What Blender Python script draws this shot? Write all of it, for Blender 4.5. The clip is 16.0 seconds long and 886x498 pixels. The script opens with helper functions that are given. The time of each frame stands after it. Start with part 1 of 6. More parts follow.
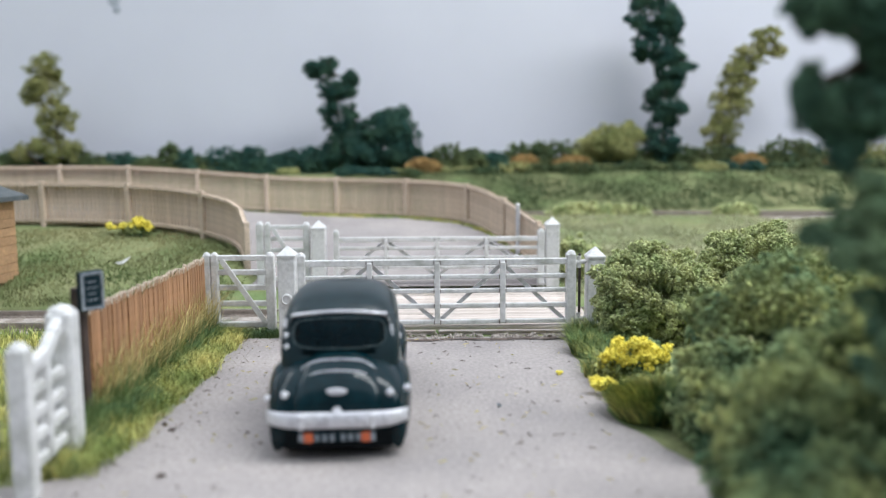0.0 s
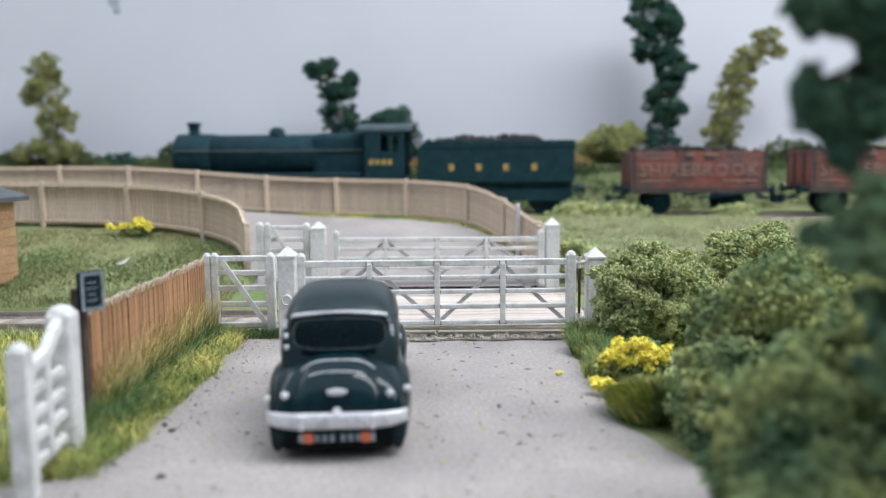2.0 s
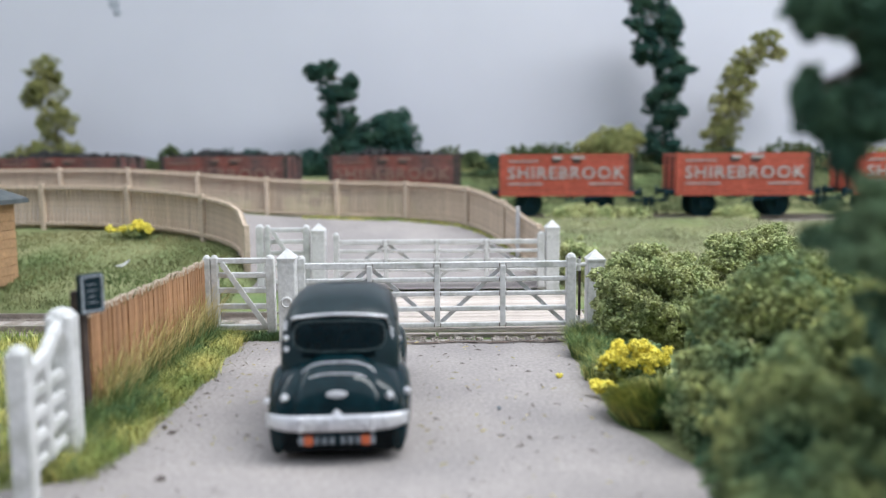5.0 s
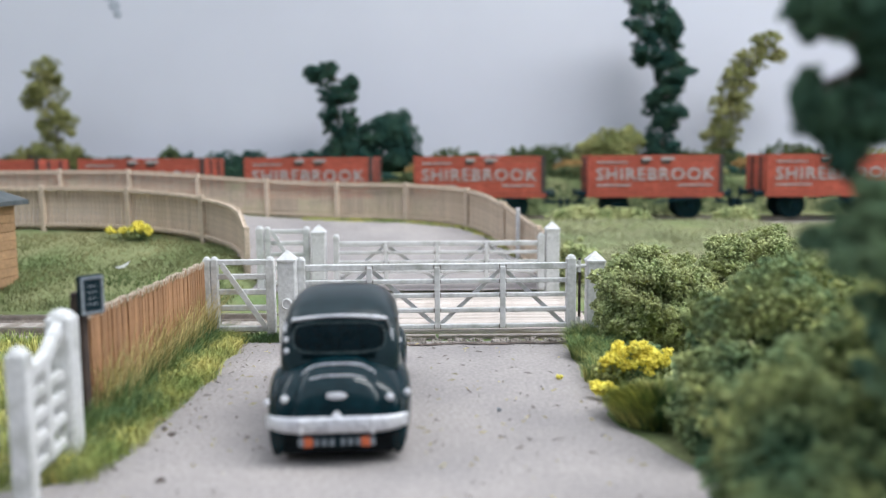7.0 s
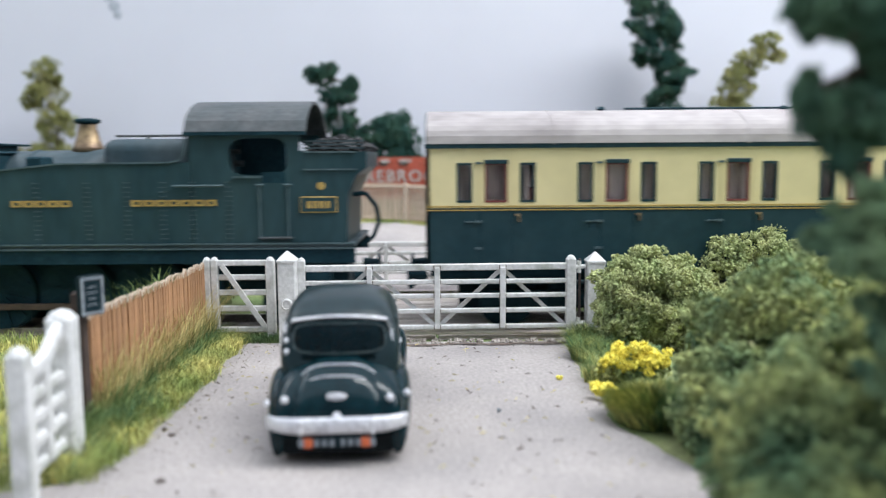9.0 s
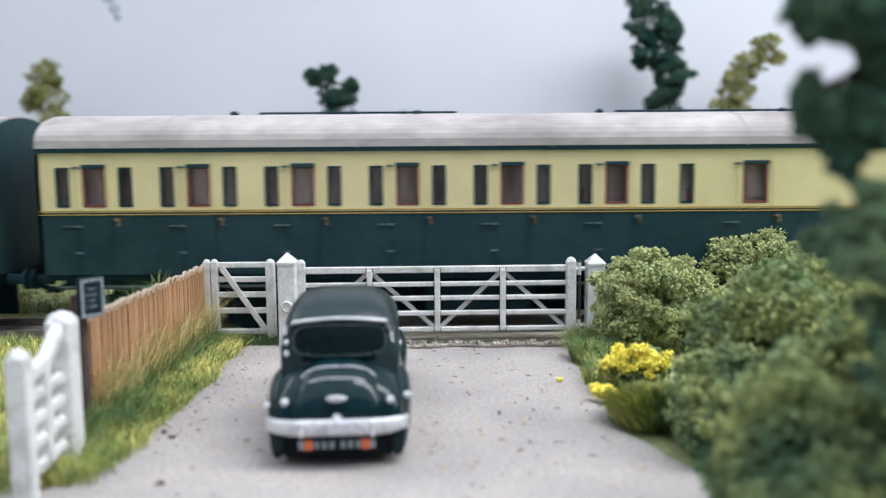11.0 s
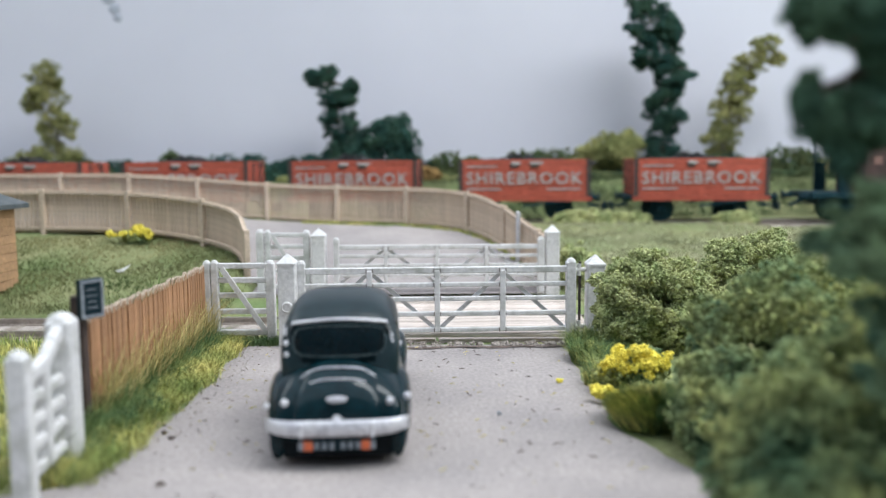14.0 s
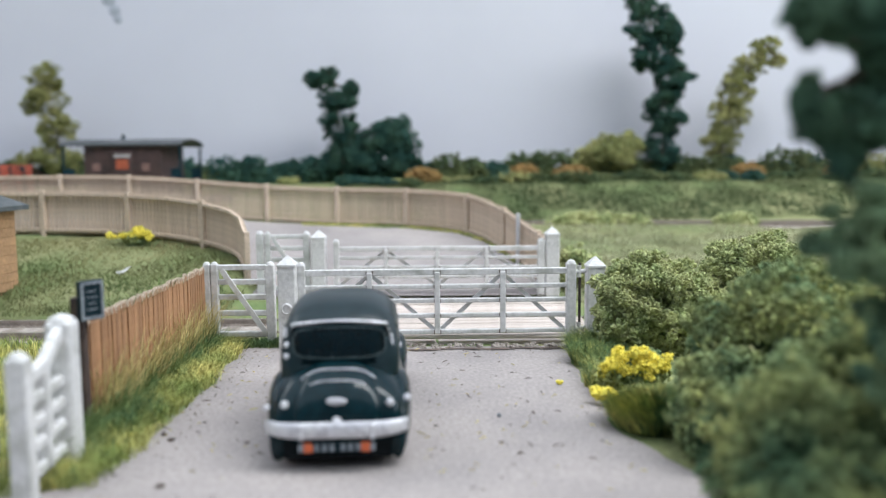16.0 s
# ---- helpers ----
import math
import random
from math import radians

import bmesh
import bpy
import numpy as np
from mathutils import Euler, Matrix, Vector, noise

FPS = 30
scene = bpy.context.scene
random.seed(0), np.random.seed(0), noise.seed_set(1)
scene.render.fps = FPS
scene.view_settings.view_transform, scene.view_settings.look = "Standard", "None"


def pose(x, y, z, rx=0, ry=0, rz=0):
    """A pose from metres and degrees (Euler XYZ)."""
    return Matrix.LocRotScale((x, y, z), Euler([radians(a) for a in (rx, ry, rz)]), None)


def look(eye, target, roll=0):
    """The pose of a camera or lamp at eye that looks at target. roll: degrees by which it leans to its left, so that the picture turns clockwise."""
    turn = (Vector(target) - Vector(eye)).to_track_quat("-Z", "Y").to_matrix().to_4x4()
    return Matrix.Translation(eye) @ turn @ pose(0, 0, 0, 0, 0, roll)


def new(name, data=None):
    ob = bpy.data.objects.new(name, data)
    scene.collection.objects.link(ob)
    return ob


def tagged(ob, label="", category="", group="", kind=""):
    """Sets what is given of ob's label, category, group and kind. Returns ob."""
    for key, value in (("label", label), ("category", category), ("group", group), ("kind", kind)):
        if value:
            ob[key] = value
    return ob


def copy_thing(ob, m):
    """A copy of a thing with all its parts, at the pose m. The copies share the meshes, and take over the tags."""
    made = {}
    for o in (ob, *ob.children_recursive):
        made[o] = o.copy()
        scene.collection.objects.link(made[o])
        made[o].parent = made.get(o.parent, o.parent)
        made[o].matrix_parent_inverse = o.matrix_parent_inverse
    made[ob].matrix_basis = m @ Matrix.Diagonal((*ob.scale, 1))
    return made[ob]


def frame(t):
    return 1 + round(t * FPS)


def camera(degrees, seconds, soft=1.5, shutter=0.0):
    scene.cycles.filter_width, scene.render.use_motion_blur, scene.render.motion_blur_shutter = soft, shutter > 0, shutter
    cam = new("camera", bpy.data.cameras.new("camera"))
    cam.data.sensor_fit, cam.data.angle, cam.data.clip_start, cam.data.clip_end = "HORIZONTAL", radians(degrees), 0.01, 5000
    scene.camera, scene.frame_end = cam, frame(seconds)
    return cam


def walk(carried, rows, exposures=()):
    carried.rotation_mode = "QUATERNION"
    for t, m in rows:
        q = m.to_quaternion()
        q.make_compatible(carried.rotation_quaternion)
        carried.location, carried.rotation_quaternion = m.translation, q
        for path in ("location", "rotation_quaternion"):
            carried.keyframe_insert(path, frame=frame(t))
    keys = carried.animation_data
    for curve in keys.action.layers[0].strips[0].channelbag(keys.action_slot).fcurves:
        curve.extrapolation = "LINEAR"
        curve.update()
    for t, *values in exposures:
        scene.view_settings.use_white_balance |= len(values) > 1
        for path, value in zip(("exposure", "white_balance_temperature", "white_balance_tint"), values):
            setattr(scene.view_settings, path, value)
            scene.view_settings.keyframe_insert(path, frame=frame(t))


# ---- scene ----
MM = 0.001
TILT = [(0, 0), (1.5, 0), (2.0, 1.0), (3.0, 0.8), (3.5, 1.5), (4.0, 3), (4.4, 4), (5.5, 6), (6.3, 7.6), (7.0, 7.8), (7.6, 7.4),
        (8.2, 8.3), (9.0, 8.8), (10.0, 10.4), (11.3, 12.8), (12.0, 13), (13.2, 13), (14.0, 14), (14.5, 15), (15.0, 17), (15.5, 17.2), (16.0, 17)]
FOCAL = 1420.0
EYE = Vector((0, 0, 0.0415))

cam = camera(57.8, 16.0, soft=1.4, shutter=0.2)
cam.data.dof.use_dof = True
cam.data.dof.focus_distance = 0.183
cam.data.dof.aperture_fstop = 17
walk(cam, [(t, look(EYE, EYE + Vector((0, FOCAL, -(166 - off))), -0.4)) for t, off in TILT],
     exposures=[(0, 0.02), (7.6, 0.02), (8.0, 0.06), (8.5, 0.18), (9.0, 0.29), (11.5, 0.24), (12.0, 0.15), (12.5, 0.06), (13.0, 0.02), (16.0, 0.02)])

# ---------------------------------------------------------------- light
world = bpy.data.worlds.new("room_light")
scene.world = world
world.use_nodes = True
world.node_tree.nodes["Background"].inputs[0].default_value = (0.80, 0.88, 1.0, 1)
world.node_tree.nodes["Background"].inputs[1].default_value = 1.6


def area_lamp(name, eye, target, sx, sy, watts, colour):
    data = bpy.data.lights.new(name, "AREA")
    data.shape, data.size, data.size_y, data.energy, data.color = "RECTANGLE", sx, sy, watts, colour
    ob = new(name, data)
    ob.matrix_world = look(eye, target)
    return ob


area_lamp("layout_lamp", (0.95, 0.02, 0.85), (0.95, 0.30, 0.0), 1.8, 0.2, 17.4, (0.965, 0.985, 1.0))
area_lamp("layout_lamp_small", (-0.62, 0.36, 0.6), (-0.1, 0.18, 0.0), 0.5, 0.08, 0.7, (0.965, 0.985, 1.0))
scene.view_settings.exposure = 0.02


# ---------------------------------------------------------------- materials
def mat(name, c1, c2=None, grain=1.0, rough=0.7, metal=0.0, bump=0.3, fine=5.0, island=0.0, piece=0.0, spec=0.4, low=0.35, high=0.65, stretch=(1, 1, 1), coat=0.0, vary=0.2):
    """Two colours mixed by noise (grain: features a millimetre), a finer noise over them, relief, and a change from piece to piece."""
    m = bpy.data.materials.new(name)
    m.use_nodes = True
    nt = m.node_tree
    n, lk = nt.nodes, nt.links
    b = n["Principled BSDF"]
    c2 = c2 or tuple(0.75 * c for c in c1)
    tc = n.new("ShaderNodeTexCoord")
    mp = n.new("ShaderNodeMapping")
    mp.inputs["Scale"].default_value = [1000 * s for s in stretch]
    lk.new(tc.outputs["Object"], mp.inputs[0])
    n1 = n.new("ShaderNodeTexNoise")
    n1.inputs["Scale"].default_value, n1.inputs["Detail"].default_value = grain, 4
    n2 = n.new("ShaderNodeTexNoise")
    n2.inputs["Scale"].default_value, n2.inputs["Detail"].default_value = grain * fine, 3
    for k in (n1, n2):
        lk.new(mp.outputs[0], k.inputs["Vector"])
    ramp = n.new("ShaderNodeMapRange")
    ramp.inputs[1].default_value, ramp.inputs[2].default_value = low, high
    lk.new(n1.outputs[0], ramp.inputs[0])
    mix = n.new("ShaderNodeMix")
    mix.data_type = "RGBA"
    mix.inputs[6].default_value, mix.inputs[7].default_value = (*c1, 1), (*c2, 1)
    lk.new(ramp.outputs[0], mix.inputs[0])
    val = n.new("ShaderNodeMapRange")
    val.inputs[1].default_value, val.inputs[2].default_value, val.inputs[3].default_value, val.inputs[4].default_value = 0.3, 0.7, 1 - vary, 1 + vary
    lk.new(n2.outputs[0], val.inputs[0])
    out = val.outputs[0]
    for amount, node, socket in ((island, "ShaderNodeNewGeometry", "Random Per Island"), (piece, "ShaderNodeObjectInfo", "Random")):
        if amount:
            g = n.new(node)
            mr = n.new("ShaderNodeMapRange")
            mr.inputs[3].default_value, mr.inputs[4].default_value = 1 - amount, 1 + amount
            lk.new(g.outputs[socket], mr.inputs[0])
            mu = n.new("ShaderNodeMath")
            mu.operation = "MULTIPLY"
            lk.new(out, mu.inputs[0])
            lk.new(mr.outputs[0], mu.inputs[1])
            out = mu.outputs[0]
    hs = n.new("ShaderNodeHueSaturation")
    lk.new(mix.outputs[2], hs.inputs["Color"])
    lk.new(out, hs.inputs["Value"])
    lk.new(hs.outputs[0], b.inputs["Base Color"])
    b.inputs["Roughness"].default_value, b.inputs["Metallic"].default_value = rough, metal
    b.inputs["Specular IOR Level"].default_value = spec
    b.inputs["Coat Weight"].default_value = coat
    if bump:
        bp = n.new("ShaderNodeBump")
        bp.inputs["Strength"].default_value, bp.inputs["Distance"].default_value = bump, 0.0003
        lk.new(n2.outputs[0], bp.inputs["Height"])
        lk.new(bp.outputs[0], b.inputs["Normal"])
    return m


def glass_mat(name, tint):
    m = bpy.data.materials.new(name)
    m.use_nodes = True
    b = m.node_tree.nodes["Principled BSDF"]
    b.inputs["Base Color"].default_value = (*tint, 1)
    b.inputs["Roughness"].default_value = 0.05
    b.inputs["Transmission Weight"].default_value = 1.0
    b.inputs["IOR"].default_value = 1.2
    return m


ROAD = mat("gritty_road", (0.365, 0.332, 0.318), (0.285, 0.262, 0.256), 0.045, 0.95, bump=0.4, fine=30, spec=0.15, vary=0.16)
GRASS = mat("static_grass_mat", (0.14, 0.195, 0.08), (0.255, 0.255, 0.13), 0.03, 0.95, bump=0.6, fine=30, spec=0.1)
BLADE = mat("grass_blades", (0.25, 0.32, 0.10), (0.64, 0.58, 0.20), 0.1, 0.8, bump=0, island=0.5, spec=0.2)
FIELD = mat("field_grass_fibre", (0.12, 0.185, 0.072), (0.29, 0.27, 0.135), 0.022, 0.85, bump=0, island=0.15, spec=0.15)
BANK = mat("bank_grass_fibre", (0.105, 0.145, 0.07), (0.165, 0.19, 0.095), 0.02, 0.85, bump=0, island=0.15, spec=0.15)
FOL_HEDGE = mat("far_hedge_foliage", (0.055, 0.09, 0.045), (0.115, 0.135, 0.06), 0.05, 0.92, bump=0, island=0.3, spec=0.12)
RIVET = mat("pale_rivet_heads", (0.09, 0.135, 0.145), (0.05, 0.085, 0.095), 0.6, 0.5, bump=0)
UNSEENGREY = mat("unseen_wall_grey", (0.42, 0.45, 0.48), (0.39, 0.42, 0.45), 0.002, 0.9, bump=0, vary=0.03)
MEADOW = mat("meadow_grass_fibre", (0.36, 0.385, 0.23), (0.49, 0.475, 0.305), 0.014, 0.85, bump=0, island=0.15, spec=0.15)
PALEBALLAST = mat("pale_ballast_grit", (0.48, 0.43, 0.39), (0.33, 0.29, 0.26), 0.5, 0.95, bump=0.8, fine=4, spec=0.15)
DRYBLADE = mat("straw_blades", (0.66, 0.54, 0.25), (0.44, 0.40, 0.16), 0.3, 0.8, bump=0, island=0.3, spec=0.2)
BALLAST = mat("ballast_grit", (0.46, 0.415, 0.375), (0.30, 0.265, 0.235), 0.5, 0.95, bump=0.8, fine=4, spec=0.15)
BACKDROP = mat("sky_paint", (0.665, 0.672, 0.745), (0.635, 0.645, 0.725), 0.004, 0.9, bump=0.0, fine=6, spec=0.1, vary=0.015)
WHITE = mat("white_gate_paint", (0.66, 0.655, 0.65), (0.39, 0.40, 0.365), 0.30, 0.6, bump=0.3, fine=6, low=0.5, high=0.78, stretch=(0.7, 1, 0.7), vary=0.12)
BROWNWOOD = mat("brown_fence_stain", (0.42, 0.225, 0.115), (0.31, 0.165, 0.085), 0.6, 0.75, bump=0.4, piece=0.22, stretch=(1, 1, 0.2))
TANFENCE = mat("tan_fence_paint", (0.60, 0.485, 0.38), (0.52, 0.415, 0.32), 0.3, 0.8, bump=0.2, piece=0.08)
PLANKWOOD = mat("pale_crossing_timber", (0.64, 0.575, 0.53), (0.46, 0.39, 0.34), 0.5, 0.85, bump=0.5, piece=0.12, stretch=(0.15, 1, 1))
SLEEPERWOOD = mat("sleeper_timber", (0.10, 0.08, 0.07), (0.16, 0.12, 0.10), 0.6, 0.9, bump=0.5, piece=0.2)
RAILSTEEL = mat("rusty_rail_side", (0.13, 0.085, 0.06), (0.09, 0.065, 0.05), 0.6, 0.7, bump=0.2)
DUSTYRAIL = mat("dusty_rail_side", (0.36, 0.31, 0.27), (0.27, 0.23, 0.20), 0.4, 0.8, bump=0.1)
DUSTYWOOD = mat("dusty_sleeper", (0.30, 0.26, 0.22), (0.22, 0.19, 0.16), 0.5, 0.9, bump=0.3, piece=0.15)
RAILTOP = mat("bright_rail_head", (0.55, 0.53, 0.5), (0.42, 0.40, 0.38), 0.2, 0.35, 0.9, bump=0.1)
DARKPOST = mat("dark_creosote", (0.05, 0.035, 0.03), (0.08, 0.055, 0.045), 0.6, 0.8, bump=0.3)
SIGNBLACK = mat("sign_black", (0.006, 0.018, 0.024), (0.012, 0.026, 0.032), 0.6, 0.7, bump=0.1, spec=0.12)
SIGNWHITE = mat("sign_white", (0.30, 0.33, 0.36), (0.17, 0.20, 0.23), 0.8, 0.6, bump=0.1)
CARBLACK = mat("glossy_black_car_paint", (0.002, 0.014, 0.019), (0.003, 0.018, 0.023), 0.2, 0.12, bump=0.0, spec=0.22)
CARROOF = mat("dusty_black_roof_paint", (0.006, 0.019, 0.024), (0.013, 0.026, 0.030), 0.12, 0.3, bump=0.0, spec=0.3)
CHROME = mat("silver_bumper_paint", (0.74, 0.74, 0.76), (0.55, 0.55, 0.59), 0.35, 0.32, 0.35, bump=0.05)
RUBBER = mat("tyre_rubber", (0.006, 0.009, 0.011), (0.010, 0.013, 0.015), 0.6, 0.85, bump=0.1, spec=0.15)
CARGLASS = mat("dark_car_glass", (0.003, 0.013, 0.018), (0.004, 0.016, 0.021), 0.3, 0.08, bump=0.0, spec=0.4)
RIMGLINT = mat("dull_rim_reflection", (0.07, 0.11, 0.12), (0.04, 0.07, 0.08), 0.5, 0.4, bump=0)
GREENBLADE = mat("deep_green_grass_blades", (0.09, 0.17, 0.075), (0.19, 0.25, 0.085), 0.1, 0.8, bump=0, island=0.4, spec=0.2)
ORANGE = mat("orange_lamp_paint", (0.75, 0.17, 0.06), (0.6, 0.13, 0.05), 0.8, 0.4, bump=0)
ROOFSLATE = mat("hut_roof_felt", (0.07, 0.085, 0.09), (0.11, 0.12, 0.125), 0.3, 0.85, bump=0.4)
HUTWOOD = mat("hut_tan_board", (0.46, 0.28, 0.15), (0.36, 0.22, 0.12), 0.2, 0.85, bump=0.3, piece=0.06)
FOL_LIGHT = mat("light_foam_foliage", (0.27, 0.33, 0.15), (0.52, 0.53, 0.26), 0.14, 0.9, bump=0, island=0.22, spec=0.15)
FOL_MID = mat("mid_foam_foliage", (0.10, 0.18, 0.10), (0.38, 0.40, 0.155), 0.10, 0.9, bump=0, island=0.4, spec=0.15)
FOL_DARK = mat("dark_foam_foliage", (0.025, 0.070, 0.062), (0.052, 0.105, 0.070), 0.08, 0.92, bump=0, island=0.35, spec=0.12)
FOL_TREE = mat("near_tree_foliage", (0.030, 0.082, 0.070), (0.07, 0.128, 0.080), 0.1, 0.92, bump=0, island=0.35, spec=0.12)
FOL_UNDER = mat("shrub_foliage_green", (0.055, 0.12, 0.085), (0.15, 0.215, 0.115), 0.1, 0.92, bump=0, island=0.35, spec=0.12)
FOL_OLIVE = mat("olive_foam_foliage", (0.20, 0.22, 0.085), (0.34, 0.33, 0.14), 0.06, 0.9, bump=0, island=0.35, spec=0.15)
FOL_BROWN = mat("russet_foam_foliage", (0.24, 0.145, 0.055), (0.31, 0.20, 0.08), 0.08, 0.9, bump=0, island=0.3, spec=0.15)
FOL_YELLOW = mat("yellow_flower_foam", (0.84, 0.74, 0.13), (0.74, 0.62, 0.10), 0.4, 0.85, bump=0, island=0.15, spec=0.15)
BARK = mat("twig_bark", (0.06, 0.045, 0.035), (0.10, 0.075, 0.055), 0.6, 0.9, bump=0.5)
LOCOGREEN = mat("weathered_dark_green_paint", (0.014, 0.044, 0.054), (0.028, 0.064, 0.072), 0.09, 0.45, bump=0.02, fine=5, vary=0.12, spec=0.28, stretch=(1, 1, 0.4))
LOCOBLACK = mat("weathered_loco_black", (0.022, 0.046, 0.058), (0.052, 0.074, 0.084), 0.12, 0.5, bump=0.02, fine=5, vary=0.12, spec=0.35)
SOOT = mat("matt_soot_black", (0.007, 0.030, 0.042), (0.013, 0.042, 0.055), 0.2, 0.65, bump=0.1, spec=0.14)
CABROOF = mat("grey_cab_roof", (0.055, 0.065, 0.07), (0.08, 0.085, 0.09), 0.15, 0.6, bump=0.2)
BRASS = mat("copper_and_brass", (0.40, 0.29, 0.17), (0.16, 0.11, 0.08), 0.25, 0.45, 0.8, bump=0.05)
GOLD = mat("gold_lining_paint", (0.50, 0.34, 0.10), (0.36, 0.24, 0.07), 0.8, 0.5, bump=0)
COAL = mat("coal_black", (0.012, 0.013, 0.014), (0.022, 0.022, 0.024), 0.5, 0.5, bump=0.4, island=0.3)
CREAM = mat("cream_coach_paint", (0.74, 0.64, 0.36), (0.67, 0.58, 0.32), 0.05, 0.4, bump=0.0, vary=0.03)
COACHDARK = mat("dark_coach_paint", (0.010, 0.036, 0.046), (0.018, 0.048, 0.058), 0.08, 0.42, bump=0.02, vary=0.1, spec=0.25)
COACHROOF = mat("grey_white_roof", (0.40, 0.365, 0.36), (0.20, 0.175, 0.175), 0.04, 0.8, bump=0.1, fine=6, stretch=(0.8, 1.0, 1.6), vary=0.12, low=0.42, high=0.8)
MAROON = mat("maroon_window_frame", (0.20, 0.05, 0.045), (0.15, 0.04, 0.035), 0.4, 0.5, bump=0)
LININGREFLECT = mat("lining_with_pane_reflections", (0.84, 0.70, 0.66), (0.34, 0.25, 0.235), 0.055, 0.7, bump=0, low=0.4, high=0.6, stretch=(1.6, 1, 0.5))
PANE = glass_mat("coach_window_glass", (0.88, 0.9, 0.9))
WAGONRED = mat("red_wagon_paint", (0.47, 0.10, 0.065), (0.40, 0.085, 0.055), 0.1, 0.6, bump=0.1, piece=0.08)
WAGONWORN = mat("weathered_brown_red_wagon", (0.27, 0.082, 0.066), (0.115, 0.078, 0.078), 0.07, 0.8, bump=0.2, fine=6, piece=0.12)
WAGONIRON = mat("wagon_ironwork", (0.045, 0.04, 0.042), (0.08, 0.06, 0.055), 0.4, 0.75, bump=0.2)
WAGONWHITE = mat("white_lettering_paint", (0.50, 0.47, 0.47), (0.36, 0.32, 0.32), 0.3, 0.7, bump=0)
FADEDWHITE = mat("faded_lettering_paint", (0.29, 0.18, 0.155), (0.23, 0.13, 0.115), 0.2, 0.8, bump=0)
VANBROWN = mat("brake_van_brown", (0.095, 0.058, 0.055), (0.062, 0.042, 0.042), 0.15, 0.75, bump=0.2)
VANORANGE = mat("brake_van_orange_panel", (0.5, 0.12, 0.06), (0.4, 0.1, 0.05), 0.4, 0.7, bump=0.1)


# ---------------------------------------------------------------- building helpers (millimetres)
def at(x, y, z, rx=0, ry=0, rz=0):
    return pose(x * MM, y * MM, z * MM, rx, ry, rz)


def link_mesh(name, me, material, parent=None, smooth=False):
    me.materials.append(material)
    if smooth:
        me.polygons.foreach_set("use_smooth", [True] * len(me.polygons))
    ob = new(name, me)
    ob.parent = parent
    return ob


def part(name, bm, material, parent=None, label="", smooth=False):
    """One mesh object, from a bmesh in millimetres."""
    bmesh.ops.recalc_face_normals(bm, faces=bm.faces)
    for v in bm.verts:
        v.co *= MM
    me = bpy.data.meshes.new(name)
    bm.to_mesh(me)
    bm.free()
    ob = link_mesh(name, me, material, parent, smooth)
    return tagged(ob, label)


def raw(name, verts, faces, material, parent=None, label="", smooth=False):
    me = bpy.data.meshes.new(name)
    me.from_pydata([tuple(c * MM for c in v) for v in verts], [], faces)
    me.update()
    return tagged(link_mesh(name, me, material, parent, smooth), label)


def thing(name, label, category, m=None, group="", kind=""):
    ob = new(name)
    ob.empty_display_size = 0.005
    if m is not None:
        ob.matrix_world = m
    return tagged(ob, label, category, group, kind)


def box(bm, x0, x1, y0, y1, z0, z1, bevel=0.0, seg=1):
    r = bmesh.ops.create_cube(bm, size=1)
    for v in r["verts"]:
        v.co = Vector(((x0 + x1) / 2 + v.co.x * (x1 - x0), (y0 + y1) / 2 + v.co.y * (y1 - y0), (z0 + z1) / 2 + v.co.z * (z1 - z0)))
    if bevel:
        es = list({e for v in r["verts"] for e in v.link_edges})
        bmesh.ops.bevel(bm, geom=es, offset=bevel, segments=seg, affect="EDGES", profile=0.5)
    return bm


def boxes(*dims, bevel=0.0, seg=1):
    bm = bmesh.new()
    for d in dims:
        box(bm, *d, bevel=bevel, seg=seg)
    return bm


def bar(bm, p0, p1, w, h=None, bevel=0.0):
    """A rectangular bar from p0 to p1, w wide and h deep."""
    p0, p1 = Vector(p0), Vector(p1)
    h = h or w
    d = p1 - p0
    r = bmesh.ops.create_cube(bm, size=1)
    q = d.to_track_quat("X", "Z").to_matrix()
    for v in r["verts"]:
        v.co = (p0 + p1) / 2 + q @ Vector((v.co.x * d.length, v.co.y * w, v.co.z * h))
    if bevel:
        bmesh.ops.bevel(bm, geom=list({e for v in r["verts"] for e in v.link_edges}), offset=bevel, segments=1, affect="EDGES")
    return bm


def rod(bm, p0, p1, r0, r1=None, seg=10):
    p0, p1 = Vector(p0), Vector(p1)
    r1 = r0 if r1 is None else r1
    d = p1 - p0
    m = Matrix.Translation((p0 + p1) / 2) @ d.to_track_quat("Z", "Y").to_matrix().to_4x4()
    bmesh.ops.create_cone(bm, cap_ends=True, segments=seg, radius1=r0, radius2=r1, depth=d.length, matrix=m)
    return bm


def lathe(bm, profile, axis_at=(0, 0, 0), axis="Z", seg=20):
    """Turns (radius, height) rows round an axis."""
    rings = []
    for r, h in profile:
        ring = []
        for k in range(seg):
            a = 2 * math.pi * k / seg
            c, s = r * math.cos(a), r * math.sin(a)
            p = {"Z": (c, s, h), "X": (h, c, s), "Y": (c, h, s)}[axis]
            ring.append(bm.verts.new(Vector(axis_at) + Vector(p)))
        rings.append(ring)
    for a, b in zip(rings, rings[1:]):
        for k in range(seg):
            bm.faces.new((a[k], a[(k + 1) % seg], b[(k + 1) % seg], b[k]))
    bm.faces.new(rings[0])
    bm.faces.new(rings[-1])
    return bm


